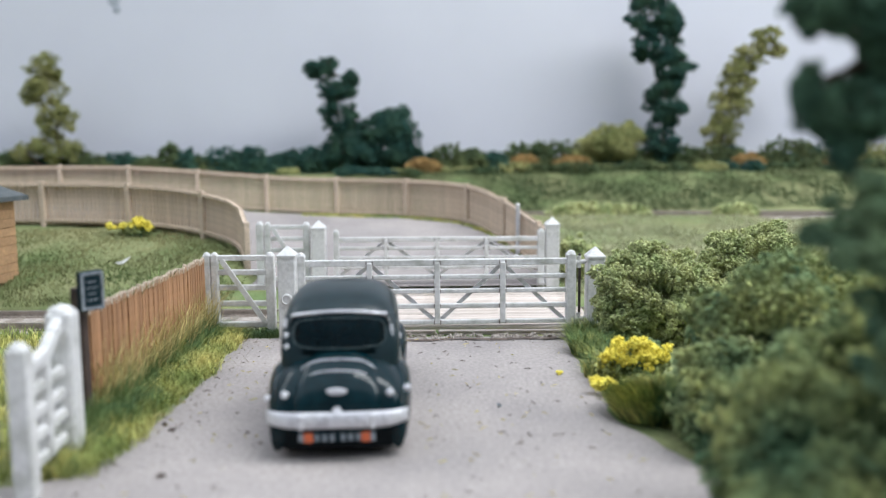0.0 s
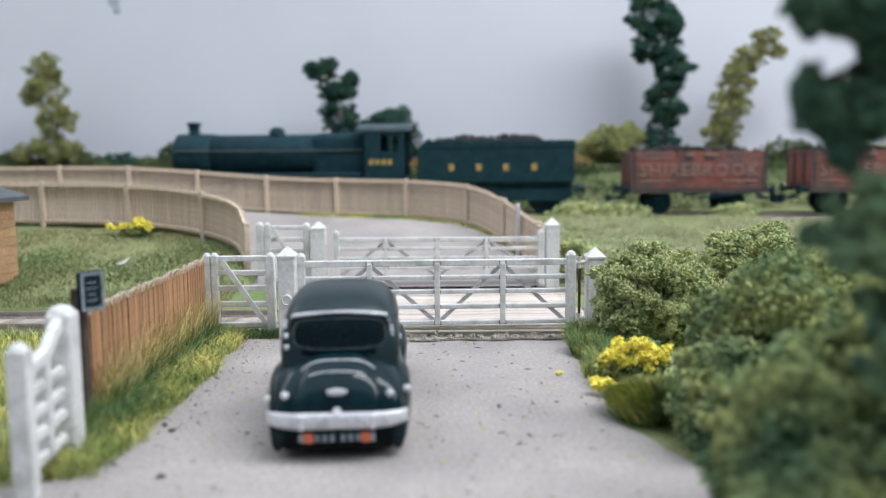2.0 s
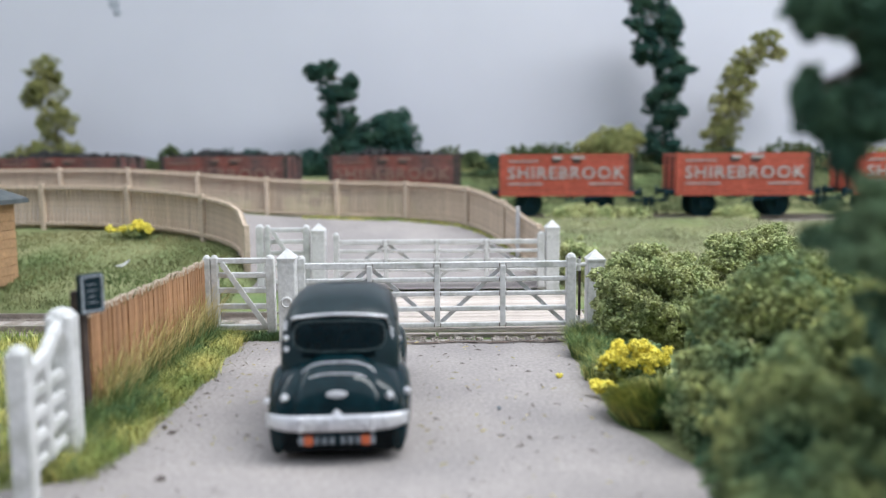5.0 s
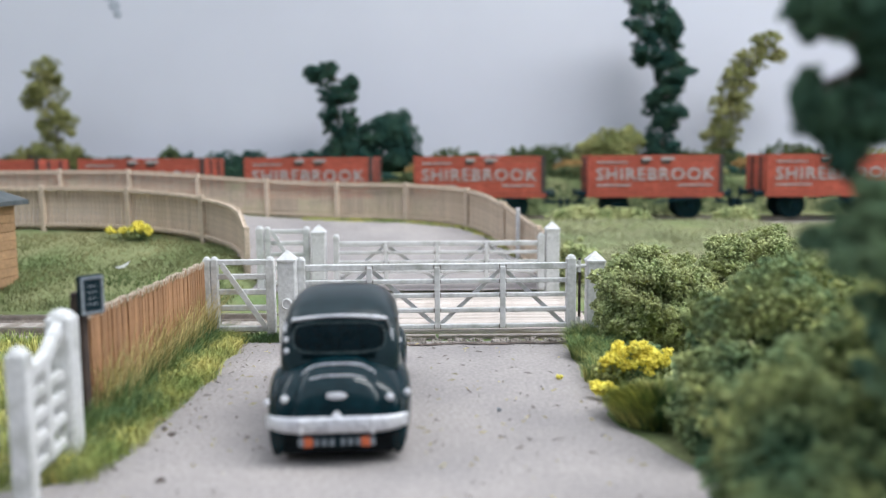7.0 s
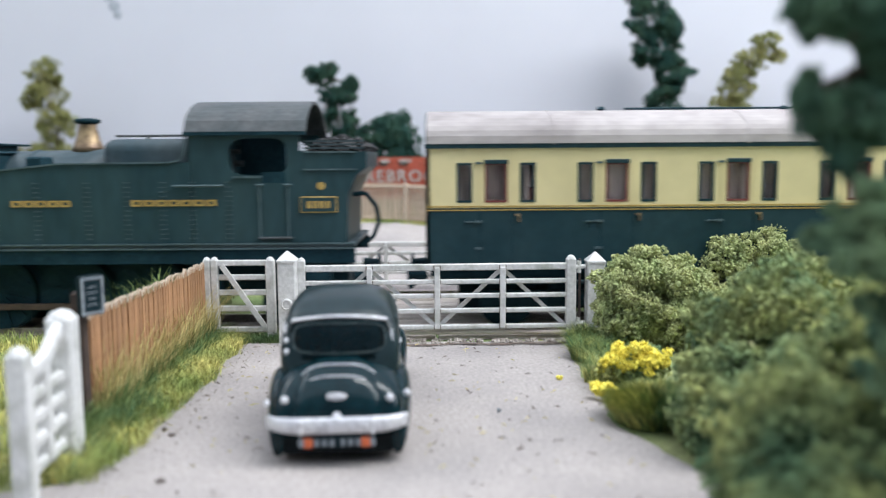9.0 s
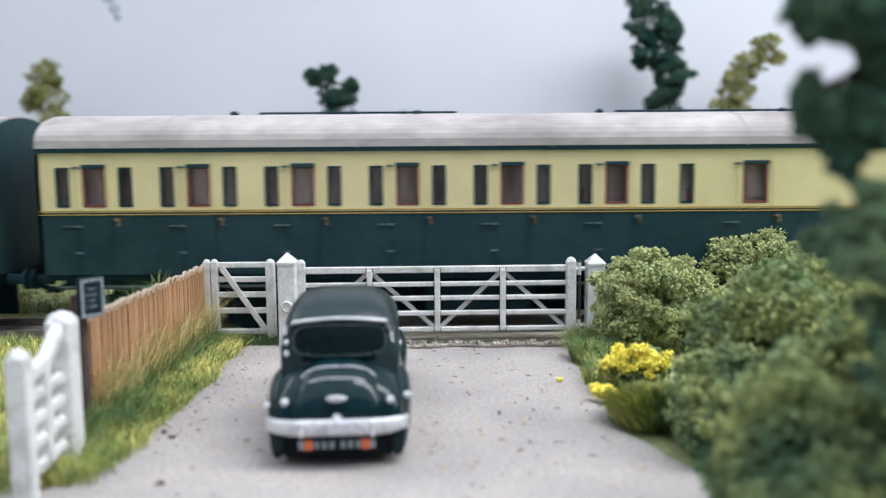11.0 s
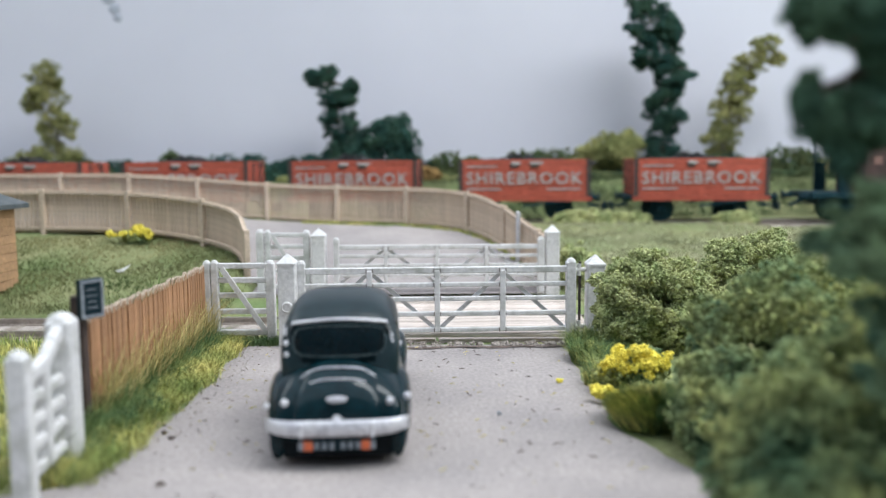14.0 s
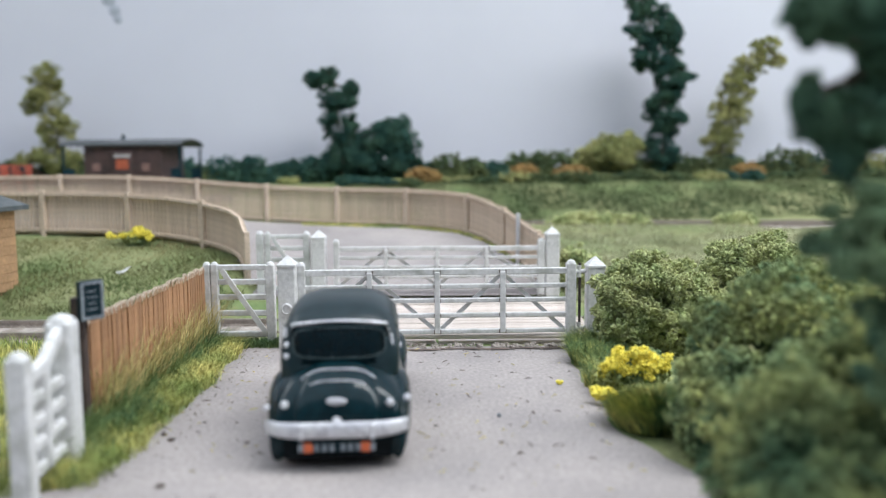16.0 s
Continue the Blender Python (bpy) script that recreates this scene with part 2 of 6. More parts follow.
def prism(bm, outline, lo, hi, axis="Y"):
    """A flat outline pushed along an axis. outline: (x, z) for Y, (y, z) for X, (x, y) for Z."""
    def p(a, b, h):
        return {"Y": (a, h, b), "X": (h, a, b), "Z": (a, b, h)}[axis]
    a = [bm.verts.new(p(u, v, lo)) for u, v in outline]
    b = [bm.verts.new(p(u, v, hi)) for u, v in outline]
    bm.faces.new(a)
    bm.faces.new(b)
    for k in range(len(a)):
        bm.faces.new((a[k], a[(k + 1) % len(a)], b[(k + 1) % len(a)], b[k]))
    return bm


def loft(bm, rings, caps=True):
    vs = [[bm.verts.new(p) for p in ring] for ring in rings]
    n = len(vs[0])
    for a, b in zip(vs, vs[1:]):
        for k in range(n):
            bm.faces.new((a[k], a[(k + 1) % n], b[(k + 1) % n], b[k]))
    if caps:
        bm.faces.new(vs[0])
        bm.faces.new(vs[-1])
    return bm


def lettering(name, text, width, height, material, parent, m):
    """Raised letters, fitted to a width and height, standing in the x-z plane and facing -y."""
    cu = bpy.data.curves.new(name, "FONT")
    cu.body, cu.extrude, cu.offset, cu.resolution_u = text, 0.03, 0.012, 2
    cu.space_character = 1.12
    tmp = bpy.data.objects.new(name, cu)
    scene.collection.objects.link(tmp)
    dg = bpy.context.evaluated_depsgraph_get()
    me = bpy.data.meshes.new_from_object(tmp.evaluated_get(dg))
    bpy.data.objects.remove(tmp)
    co = np.zeros(len(me.vertices) * 3)
    me.vertices.foreach_get("co", co)
    co = co.reshape(-1, 3)
    lo, hi = co.min(0), co.max(0)
    out = np.empty_like(co)
    out[:, 0] = ((co[:, 0] - lo[0]) / (hi[0] - lo[0]) - 0.5) * width
    out[:, 2] = (co[:, 1] - lo[1]) / (hi[1] - lo[1]) * height
    out[:, 1] = -(co[:, 2] - lo[2]) / (hi[2] - lo[2]) * 0.15
    me.vertices.foreach_set("co", (out * MM).ravel())
    me.materials.clear()
    ob = link_mesh(name, me, material, parent)
    ob.matrix_basis = m
    return ob


def n3(x, y, z, s):
    return noise.noise(Vector((x * s, y * s, z * s)))


OCT = np.array([(1, 0, 0), (-1, 0, 0), (0, 1, 0), (0, -1, 0), (0, 0, 1), (0, 0, -1)], float)
OCTF = [(0, 2, 4), (2, 1, 4), (1, 3, 4), (3, 0, 4), (2, 0, 5), (1, 2, 5), (3, 1, 5), (0, 3, 5)]


def foam(name, blobs, count, size, material, parent=None, label="", seed=1, rough=0.35, freq=0.25, fill=0.35, flake=1.0):
    """Foam foliage: crumbs strewn over lumpy balls (x, y, z, rx, ry, rz), thinning inward. One mesh."""
    rng = np.random.default_rng(seed)
    b = np.array(blobs, float)
    area = b[:, 3] * b[:, 4] + b[:, 4] * b[:, 5] + b[:, 3] * b[:, 5]
    b = b[rng.choice(len(b), count, p=area / area.sum())]
    d = rng.normal(size=(count, 3))
    d /= np.linalg.norm(d, axis=1)[:, None]
    p = b[:, :3] + d * b[:, 3:]
    f = np.ones(count)
    for k in range(4):
        w = rng.normal(size=(3, 3)) * freq * 5.0 * 1.7 ** k
        f += rough * 0.42 * 0.7 ** k * np.sin(p @ w.T + rng.uniform(0, 6.3, 3)).prod(1) * 1.6
    f *= np.where(rng.random(count) < fill, rng.uniform(0.5, 0.95, count), 1.0)
    p = b[:, :3] + d * b[:, 3:] * f[:, None]
    q = rng.normal(size=(count, 4))
    q /= np.linalg.norm(q, axis=1)[:, None]
    w, x, y, z = q.T
    rot = np.stack([1 - 2 * (y * y + z * z), 2 * (x * y - w * z), 2 * (x * z + w * y), 2 * (x * y + w * z), 1 - 2 * (x * x + z * z), 2 * (y * z - w * x),
                    2 * (x * z - w * y), 2 * (y * z + w * x), 1 - 2 * (x * x + y * y)], 1).reshape(-1, 3, 3)
    s = size * rng.uniform(0.5, 1.3, (count, 1)) * rng.uniform(0.5, 1.2, (count, 3)) * np.array((1, 1, flake))
    v = np.einsum("nij,nkj->nki", rot, OCT[None] * s[:, None, :]) + p[:, None, :]
    faces = (np.array(OCTF)[None] + 6 * np.arange(count)[:, None, None]).reshape(-1, 3)
    me = bpy.data.meshes.new(name)
    me.from_pydata((v.reshape(-1, 3) * MM).tolist(), [], faces.tolist())
    return tagged(link_mesh(name, me, material, parent), label)


def lumps(blobs, n, frac, seed, core=0.8):
    """Breaks each ball into a cauliflower of smaller ones round a core."""
    rng = np.random.default_rng(seed)
    out = []
    for x, y, z, a, b, c in blobs:
        out.append((x, y, z, a * core, b * core, c * core))
        for _ in range(n):
            d = rng.normal(size=3)
            d /= np.linalg.norm(d)
            f = frac * rng.uniform(0.6, 1.3)
            g = 0.88 if core > 0.7 else rng.uniform(0.7, 0.98)
            r = (a * b * c) ** (1 / 3) * f
            out.append((x + d[0] * a * g, y + d[1] * b * g, z + d[2] * c * g, r * rng.uniform(0.7, 1.3), r * rng.uniform(0.7, 1.3), r * rng.uniform(0.6, 1.0)) if core < 0.7 else (x + d[0] * a * g, y + d[1] * b * g, z + d[2] * c * g, a * f, b * f, c * f))
    return out


def blades(name, roots, length, width, material, label, seed=3, lean=0.5, category="grass"):
    """Grass fibres at (x, y, z) roots: two bent strips each. One object of stuff."""
    rng = np.random.default_rng(seed)
    verts, faces = [], []
    for x, y, z in roots:
        a = rng.uniform(0, 6.283)
        h = length * rng.uniform(0.45, 1.2)
        l = lean * h * rng.uniform(0.2, 1.2)
        b = rng.uniform(0, 6.283)
        wx, wy = math.cos(b) * width / 2, math.sin(b) * width / 2
        mx, my = x + math.cos(a) * l * 0.35, y + math.sin(a) * l * 0.35
        tx, ty = x + math.cos(a) * l, y + math.sin(a) * l
        n = len(verts)
        verts += [(x - wx, y - wy, z - 0.3), (x + wx, y + wy, z - 0.3), (mx - wx * 0.8, my - wy * 0.8, z + h * 0.55), (mx + wx * 0.8, my + wy * 0.8, z + h * 0.55), (tx, ty, z + h * rng.uniform(0.75, 1))]
        faces += [(n, n + 1, n + 3, n + 2), (n + 2, n + 3, n + 4)]
    return tagged(raw(name, verts, faces, material), label, category, kind="stuff")


# ---------------------------------------------------------------- terrain
def sm(a, b, x):
    t = min(1.0, max(0.0, (x - a) / (b - a)))
    return t * t * (3 - 2 * t)


PROF_L = ([-400, 218, 230, 262, 300, 352, 374, 390, 442, 500, 620], [0, 0, 1.5, 9.5, 17.6, 21.5, 21.5, 9.8, 9.8, 29, 32])
PROF_C = ([-400, 249, 258, 308, 345, 365, 388, 442, 500, 620], [0, 0, 1.0, 11.6, 15.6, 15.6, 9.8, 9.8, 30, 32])
PROF_R = ([-400, 226, 300, 390, 442, 500, 620], [0, 0, 4.0, 9.8, 9.8, 31, 33])
OUTER = [(-420, 352), (-330, 352), (-240, 352), (-160, 352), (-79, 347), (-47, 345), (-17, 340), (5.5, 328), (18, 308), (27, 282), (35, 256)]
INNER = [(-420, 300), (-320, 300), (-230, 297), (-150, 296), (-118, 293), (-92, 285), (-72, 271), (-63, 256)]


def far_line(x):
    """The far track's centre line: y at x."""
    return 415 - 20 * math.tanh((x - 45) / 300)


def far_turn(x):
    return math.degrees(math.atan(-20 / 300 / math.cosh((x - 45) / 300) ** 2))


def ground_z(x, y):
    y += (415 - far_line(x)) * sm(356, 392, y)
    l, c, r = (np.interp(y, *p) for p in (PROF_L, PROF_C, PROF_R))
    a = sm(-68, -58, x) if y < 300 else sm(-150, -40, x)
    b = sm(26, 46, x) if y < 300 else sm(10, 60, x)
    lip = 2.8 * math.exp(-((y - 386) / 8) ** 2) * sm(0, 40, x) * (1 - sm(142, 162, x))
    return float((l * (1 - a) + c * a) * (1 - b) + r * b + lip)


def curve_y(points, x):
    return float(np.interp(x, [p[0] for p in points], [p[1] for p in points]))


def build_ground():
    xs = np.unique(np.concatenate([np.linspace(-3400, -460, 22), np.linspace(-460, 460, 185), np.linspace(460, 3400, 22)]))
    ys = np.linspace(-420, 585, 202)
    verts, faces = [], []
    for y in ys:
        for x in xs:
            z = ground_z(x, y)
            rough = 0 if (-50 < x < 34 and y < 255) or 184 < y < 232 or 388 < y + 415 - far_line(x) < 440 else 1
            if 190 < y < 227 and not -50 < x < 45:
                z -= 3.2
            verts.append((x, y, z - 0.5 + rough * (0.9 * n3(x, y, 0, 0.05) + 0.5 * n3(x, y, 5, 0.17))))
    n = len(xs)
    for j in range(len(ys) - 1):
        for i in range(n - 1):
            faces.append((j * n + i, j * n + i + 1, (j + 1) * n + i + 1, (j + 1) * n + i))
    tagged(raw("ground", verts, faces, GRASS, smooth=True), "green and brown scenic grass mat of the layout", "ground", kind="structure")


def build_road():
    """The lane to the crossing and, past it, the lane that climbs and turns away between the fences."""
    verts, faces, ids = [], [], {}

    def put(x, y, z):
        key = (round(x, 2), round(y, 2))
        if key not in ids:
            ids[key] = len(verts)
            verts.append((x, y, z))
        return ids[key]
    ys = np.linspace(-400, 181.2, 200)
    us = np.linspace(0, 1, 26)

    def edge(y):
        left = -46.5 + 1.6 * n3(0, y, 3, 0.09) + 0.9 * n3(0, y, 8, 0.3) - 3.5 * sm(120, 100, y) - 40 * sm(104, 84, y)
        right = 28 + 1.2 * n3(4, y, 1, 0.1) + 0.8 * n3(4, y, 9, 0.3) + 14 * sm(126, 88, y) + 5 * sm(165, 180, y)
        return left, right
    for y0, y1 in zip(ys, ys[1:]):
        for u0, u1 in zip(us, us[1:]):
            q = []
            for u, y in ((u0, y0), (u1, y0), (u1, y1), (u0, y1)):
                l, r = edge(y)
                x = l + (r - l) * u
                q.append(put(x, y, 0.25 * n3(x, y, 0, 0.12) + 0.06 * n3(x, y, 2, 0.9) - (0.7 if u in (0.0, 1.0) else 0)))
            faces.append(q)
    crack, cf = [], []
    for k in range(60):
        x = -30 + k
        y = 176.6 + 0.07 * (x + 30) * 0.5 + 0.9 * n3(x, 0, 0, 0.12) + 0.4 * n3(x, 3, 0, 0.5)
        w = 0.62 + 0.5 * n3(x, 7, 0, 0.5)
        crack += [(x, y - w, 0.22), (x, y + w, 0.22)]
        if k:
            n = 2 * k
            cf.append((n - 2, n, n + 1, n - 1))
    tagged(raw("road", verts, faces, ROAD, smooth=True), "pale grey gritty lane with scattered specks", "road", kind="structure")
    rng = np.random.default_rng(61)
    edge_stones = [(rng.uniform(-30, 31), 178.6 + rng.uniform(0, 3.6), 0.1 + rng.uniform(0, 0.35), 0.7, 0.45, 0.3) for _ in range(150)]
    tagged(foam("edge_stones", edge_stones, 1100, 0.34, PALEBALLAST, seed=62, rough=0.2), "pale broken stone edge before the crossing boards", "stones", kind="stuff")
    tagged(raw("road_joint", crack, cf, SLEEPERWOOD), "dark uneven joint across the lane before the gate", "joint", kind="structure")
    verts, faces, ids = [], [], {}
    xs, ys = np.arange(-420, 44, 4.0), np.arange(248, 356, 2.5)
    for x in xs:
        for y in ys:
            cx, cy = x + 2, y + 1.25
            if cy < curve_y(OUTER, cx) - 3 and (cx > -60 or cy > curve_y(INNER, cx) + 2) and cx < 33:
                faces.append([put(a, b, ground_z(a, b) + 0.9) for a, b in ((x, y), (x + 4, y), (x + 4, y + 2.5), (x, y + 2.5))])
    tagged(raw("road_beyond", verts, faces, ROAD, smooth=True), "pale grey lane rising and curving between fences", "road", kind="structure")


def build_backdrop():
    bm = boxes((-3400, 3400, 575, 587, -60, 620))
    tagged(part("backdrop", bm, BACKDROP), "smooth pale blue-grey painted sky board", "backdrop", kind="structure")
    # Three small grey discs near the top of the board.
    bm = bmesh.new()
    for x, z, r in ((-232, 158, 5), (-228, 150, 4.2), (-226, 144, 3)):
        lathe(bm, [(r, 0), (r * 0.7, -0.25), (0.2, -0.4)], (x, 574.9, z), "Y", 14)
    tagged(part("scuff_mark", bm, mat("patch_grey", (0.34, 0.37, 0.43), (0.45, 0.48, 0.55), 0.2, 0.9, bump=0)), "faint grey patch on the painted sky board", "mark")


def build_room():
    """The baseboard on its legs, and unseen plain walls and floor added to dim the side light."""
    b = thing("baseboard", "plain timber baseboard of the layout on square legs", "baseboard", kind="structure")
    part("deck_board", boxes((-3400, 3400, -420, 587, -70, -8)), PLANKWOOD, b)
    for x in (-3200, -1600, 0, 1600, 3200):
        for y in (-360, 530):
            part("leg", boxes((x - 30, x + 30, y - 30, y + 30, -900, -70), bevel=4), PLANKWOOD, b)
    # Added out of view: these grey surfaces block world light and darken reflections.
    for name, d in (("wall_south", (-3600, 3600, -1400, -1320, -900, 1500)), ("wall_east", (3520, 3600, -1320, 1000, -900, 1500)), ("wall_west", (-3600, -3520, -1320, 1000, -900, 1500)),
                    ("wall_north", (-3600, 3600, 1000, 1080, -900, 1500)), ("floor", (-3600, 3600, -1400, 1080, -980, -900))):
        tagged(part(name, boxes(d), UNSEENGREY), "unseen dull grey surface added to cut side light and reflections", name.split("_")[0], kind="structure")


def straight(yc):
    return lambda x: yc


def build_track(name, line, z, half, label, bed, web):
    """Rails on sleepers in ballast along a plan line; z is the rail head."""
    t = thing(name, label, "railway track", kind="structure")
    xs = [-half, -1500] + [30.0 * k for k in range(-34, 35)] + [1500, half]

    def sweep(section):
        return loft(bmesh.new(), [[(x, line(x) + dy, z + dz) for dy, dz in section] for x in xs])
    part("ballast_bed", sweep([(-19, -3.6), (-13.5, -2.0), (13.5, -2.0), (19, -3.6)]), bed, t)
    for y in (-8.25, 8.25):
        r = part("rail", sweep([(y - 0.8, -2.0), (y - 0.8, -1.6), (y - 0.17, -1.6), (y - 0.17, -0.75), (y - 0.35, -0.7), (y - 0.35, -0.15), (y + 0.35, -0.15), (y + 0.35, -0.7), (y + 0.17, -0.75), (y + 0.17, -1.6), (y + 0.8, -1.6), (y + 0.8, -2.0)]), web, t)
        part("rail_head", sweep([(y - 0.32, -0.14), (y - 0.32, 0), (y + 0.32, 0), (y + 0.32, -0.14)]), RAILTOP, r)
    return t


def sleepers(t, line, z, x0, x1, wood, skip=(0, 0)):
    src = None
    x = x0
    while x < x1:
        if not skip[0] < x < skip[1]:
            if src is None:
                src = part("sleeper", boxes((-1.6, 1.6, -16, 16, -1.0, 0.3), bevel=0.2), wood, t)
                ob = src
            else:
                ob = new("sleeper", src.data)
                ob.parent = t
            ob.matrix_basis = at(x, line(x), z - 2.1, rz=math.degrees(math.atan2(line(x + 1) - line(x - 1), 2)))
        x += 8.4


def build_crossing_boards():
    t = thing("crossing_deck", "pale worn timber boards of the level crossing", "deck", kind="structure")
    src = {}
    rng = random.Random(5)
    for y0 in (187.2, 191.3, 195.4, 202.2, 205.9, 209.6, 213.0, 218.6, 222.6, 226.6, 230.6, 234.6, 238.6, 242.6, 246.4):
        for x0, x1 in ((-40, -2), (-1.6, 37)):
            w = round(x1 - x0, 1)
            if w not in src:
                ob = part("plank", boxes((-w / 2, w / 2, -1.62, 1.62, -1.4, 0), bevel=0.25), PLANKWOOD, t)
                src[w] = ob.data
            else:
                ob = new("plank", src[w])
                ob.parent = t
            ob.matrix_basis = at((x0 + x1) / 2 + rng.uniform(-0.5, 0.5), y0, rng.uniform(-0.15, 0.2) + 0.1, rz=rng.uniform(-0.15, 0.15))
    part("sill_beam", boxes((-31, 30, 184.4, 186.2, 0.9, 1.9), bevel=0.3), PLANKWOOD, t, "pale timber sill under the gate")
    # Dark slab added below, so plank gaps and the sill gap look shaded.
    part("foundation", boxes((-41, 39, 180.9, 250, -3, -1.0)), DARKPOST, t)


# ---------------------------------------------------------------- gates and fences
def stile(bm, x, y, w, z1, z0=0.2):
    """An upright with a rounded top."""
    box(bm, x - w / 2, x + w / 2, y - w / 2, y + w / 2, z0, z1 - w * 0.4, bevel=0.15)
    lathe(bm, [(w * 0.52, -w * 0.45), (w * 0.52, -w * 0.15), (w * 0.36, w * 0.12), (0.1, w * 0.25)], (x, y, z1 - w * 0.25), "Z", 12)
    return bm


def big_post(label, x, y, w, h, disc=False):
    p = thing("gate_post", label, "post", at(x, y, 0), "crossing gate posts")
    bm = boxes((-w / 2, w / 2, -w / 2, w / 2, -1, h - w * 0.55), bevel=0.25)
    part("shaft", bm, WHITE, p)
    bm = bmesh.new()
    e = w / 2 + 0.12
    loft(bm, [[(-e, -e, h - w * 0.62), (e, -e, h - w * 0.62), (e, e, h - w * 0.62), (-e, e, h - w * 0.62)],
              [(-e, -e, h - w * 0.5), (e, -e, h - w * 0.5), (e, e, h - w * 0.5), (-e, e, h - w * 0.5)],
              [(-0.15, -0.15, h), (0.15, -0.15, h), (0.15, 0.15, h), (-0.15, 0.15, h)]])
    part("cap", bm, WHITE, p)
    if disc:
        bm = bmesh.new()
        lathe(bm, [(1.3, 0), (1.3, -0.3), (1.0, -0.45), (0.95, -0.2), (0.2, -0.2)], (0, -w / 2, 9.3), "Y", 18)
        part("boss", bm, WHITE, p)
    return p


def crossing_gate(label, x0, x1, y0, y1, h, rail_z, uprights, peaks):
    """A long barred gate from (x0, y0) to (x1, y1)."""
    a = math.degrees(math.atan2(y1 - y0, x1 - x0))
    L = math.hypot(x1 - x0, y1 - y0)
    g = thing("crossing_gate", label, "gate", at(x0, y0, 0, rz=a), "crossing gates")
    part("stile", stile(bmesh.new(), 0, 0, 1.7, h), WHITE, g)
    part("stile", stile(bmesh.new(), L, 0, 2.2, h), WHITE, g)
    for k, z in enumerate(rail_z):
        t = 1.5 if k == 0 else 1.05
        part("rail", boxes((0.7, L - 0.9, -0.55, 0.55, z - t / 2, z + t / 2), bevel=0.18), WHITE, g)
    lo, hi = rail_z[-1], rail_z[0]
    for x in uprights:
        part("upright", boxes((x - 0.65, x + 0.65, -0.95, -0.5, lo - 0.3, hi), bevel=0.12), WHITE, g)
    for xa, za, xb, zb in peaks:
        part("brace", bar(bmesh.new(), (xa, 0.8, za), (xb, 0.8, zb), 0.45, 0.95), WHITE, g)
    # Dark dashes beside each upright paint the shadow gaps at the rails.
    bolt = None
    for x in uprights:
        for z in rail_z:
            for side in (-0.72, 0.72):
                if bolt is None:
                    ob = part("bolt", boxes((-0.1, 0.1, -0.75, -0.45, -0.45, 0.45)), RAILSTEEL, g)
                    bolt = ob.data
                else:
                    ob = new("bolt", bolt)
                    ob.parent = g
                ob.matrix_basis = at(x + side, 0, z)
    return g


def wicket(label, x0, x1, y, h, rail_z):
    g = thing("wicket_gate", label, "gate", at(x0, y, 0), "wicket gates")
    L = x1 - x0
    part("stile", stile(bmesh.new(), 0, 0, 1.6, h), WHITE, g)
    part("stile", stile(bmesh.new(), L, 0, 2.0, h), WHITE, g)
    for k, z in enumerate(rail_z):
        part("rail", boxes((0.7, L - 0.8, -0.5, 0.5, z - 0.65, z + 0.65), bevel=0.18), WHITE, g)
    part("brace", bar(bmesh.new(), (1.8, -0.75, rail_z[0] - 0.5), (L - 1.2, -0.75, rail_z[-1] + 0.3), 0.45, 1.2), WHITE, g)
    return g


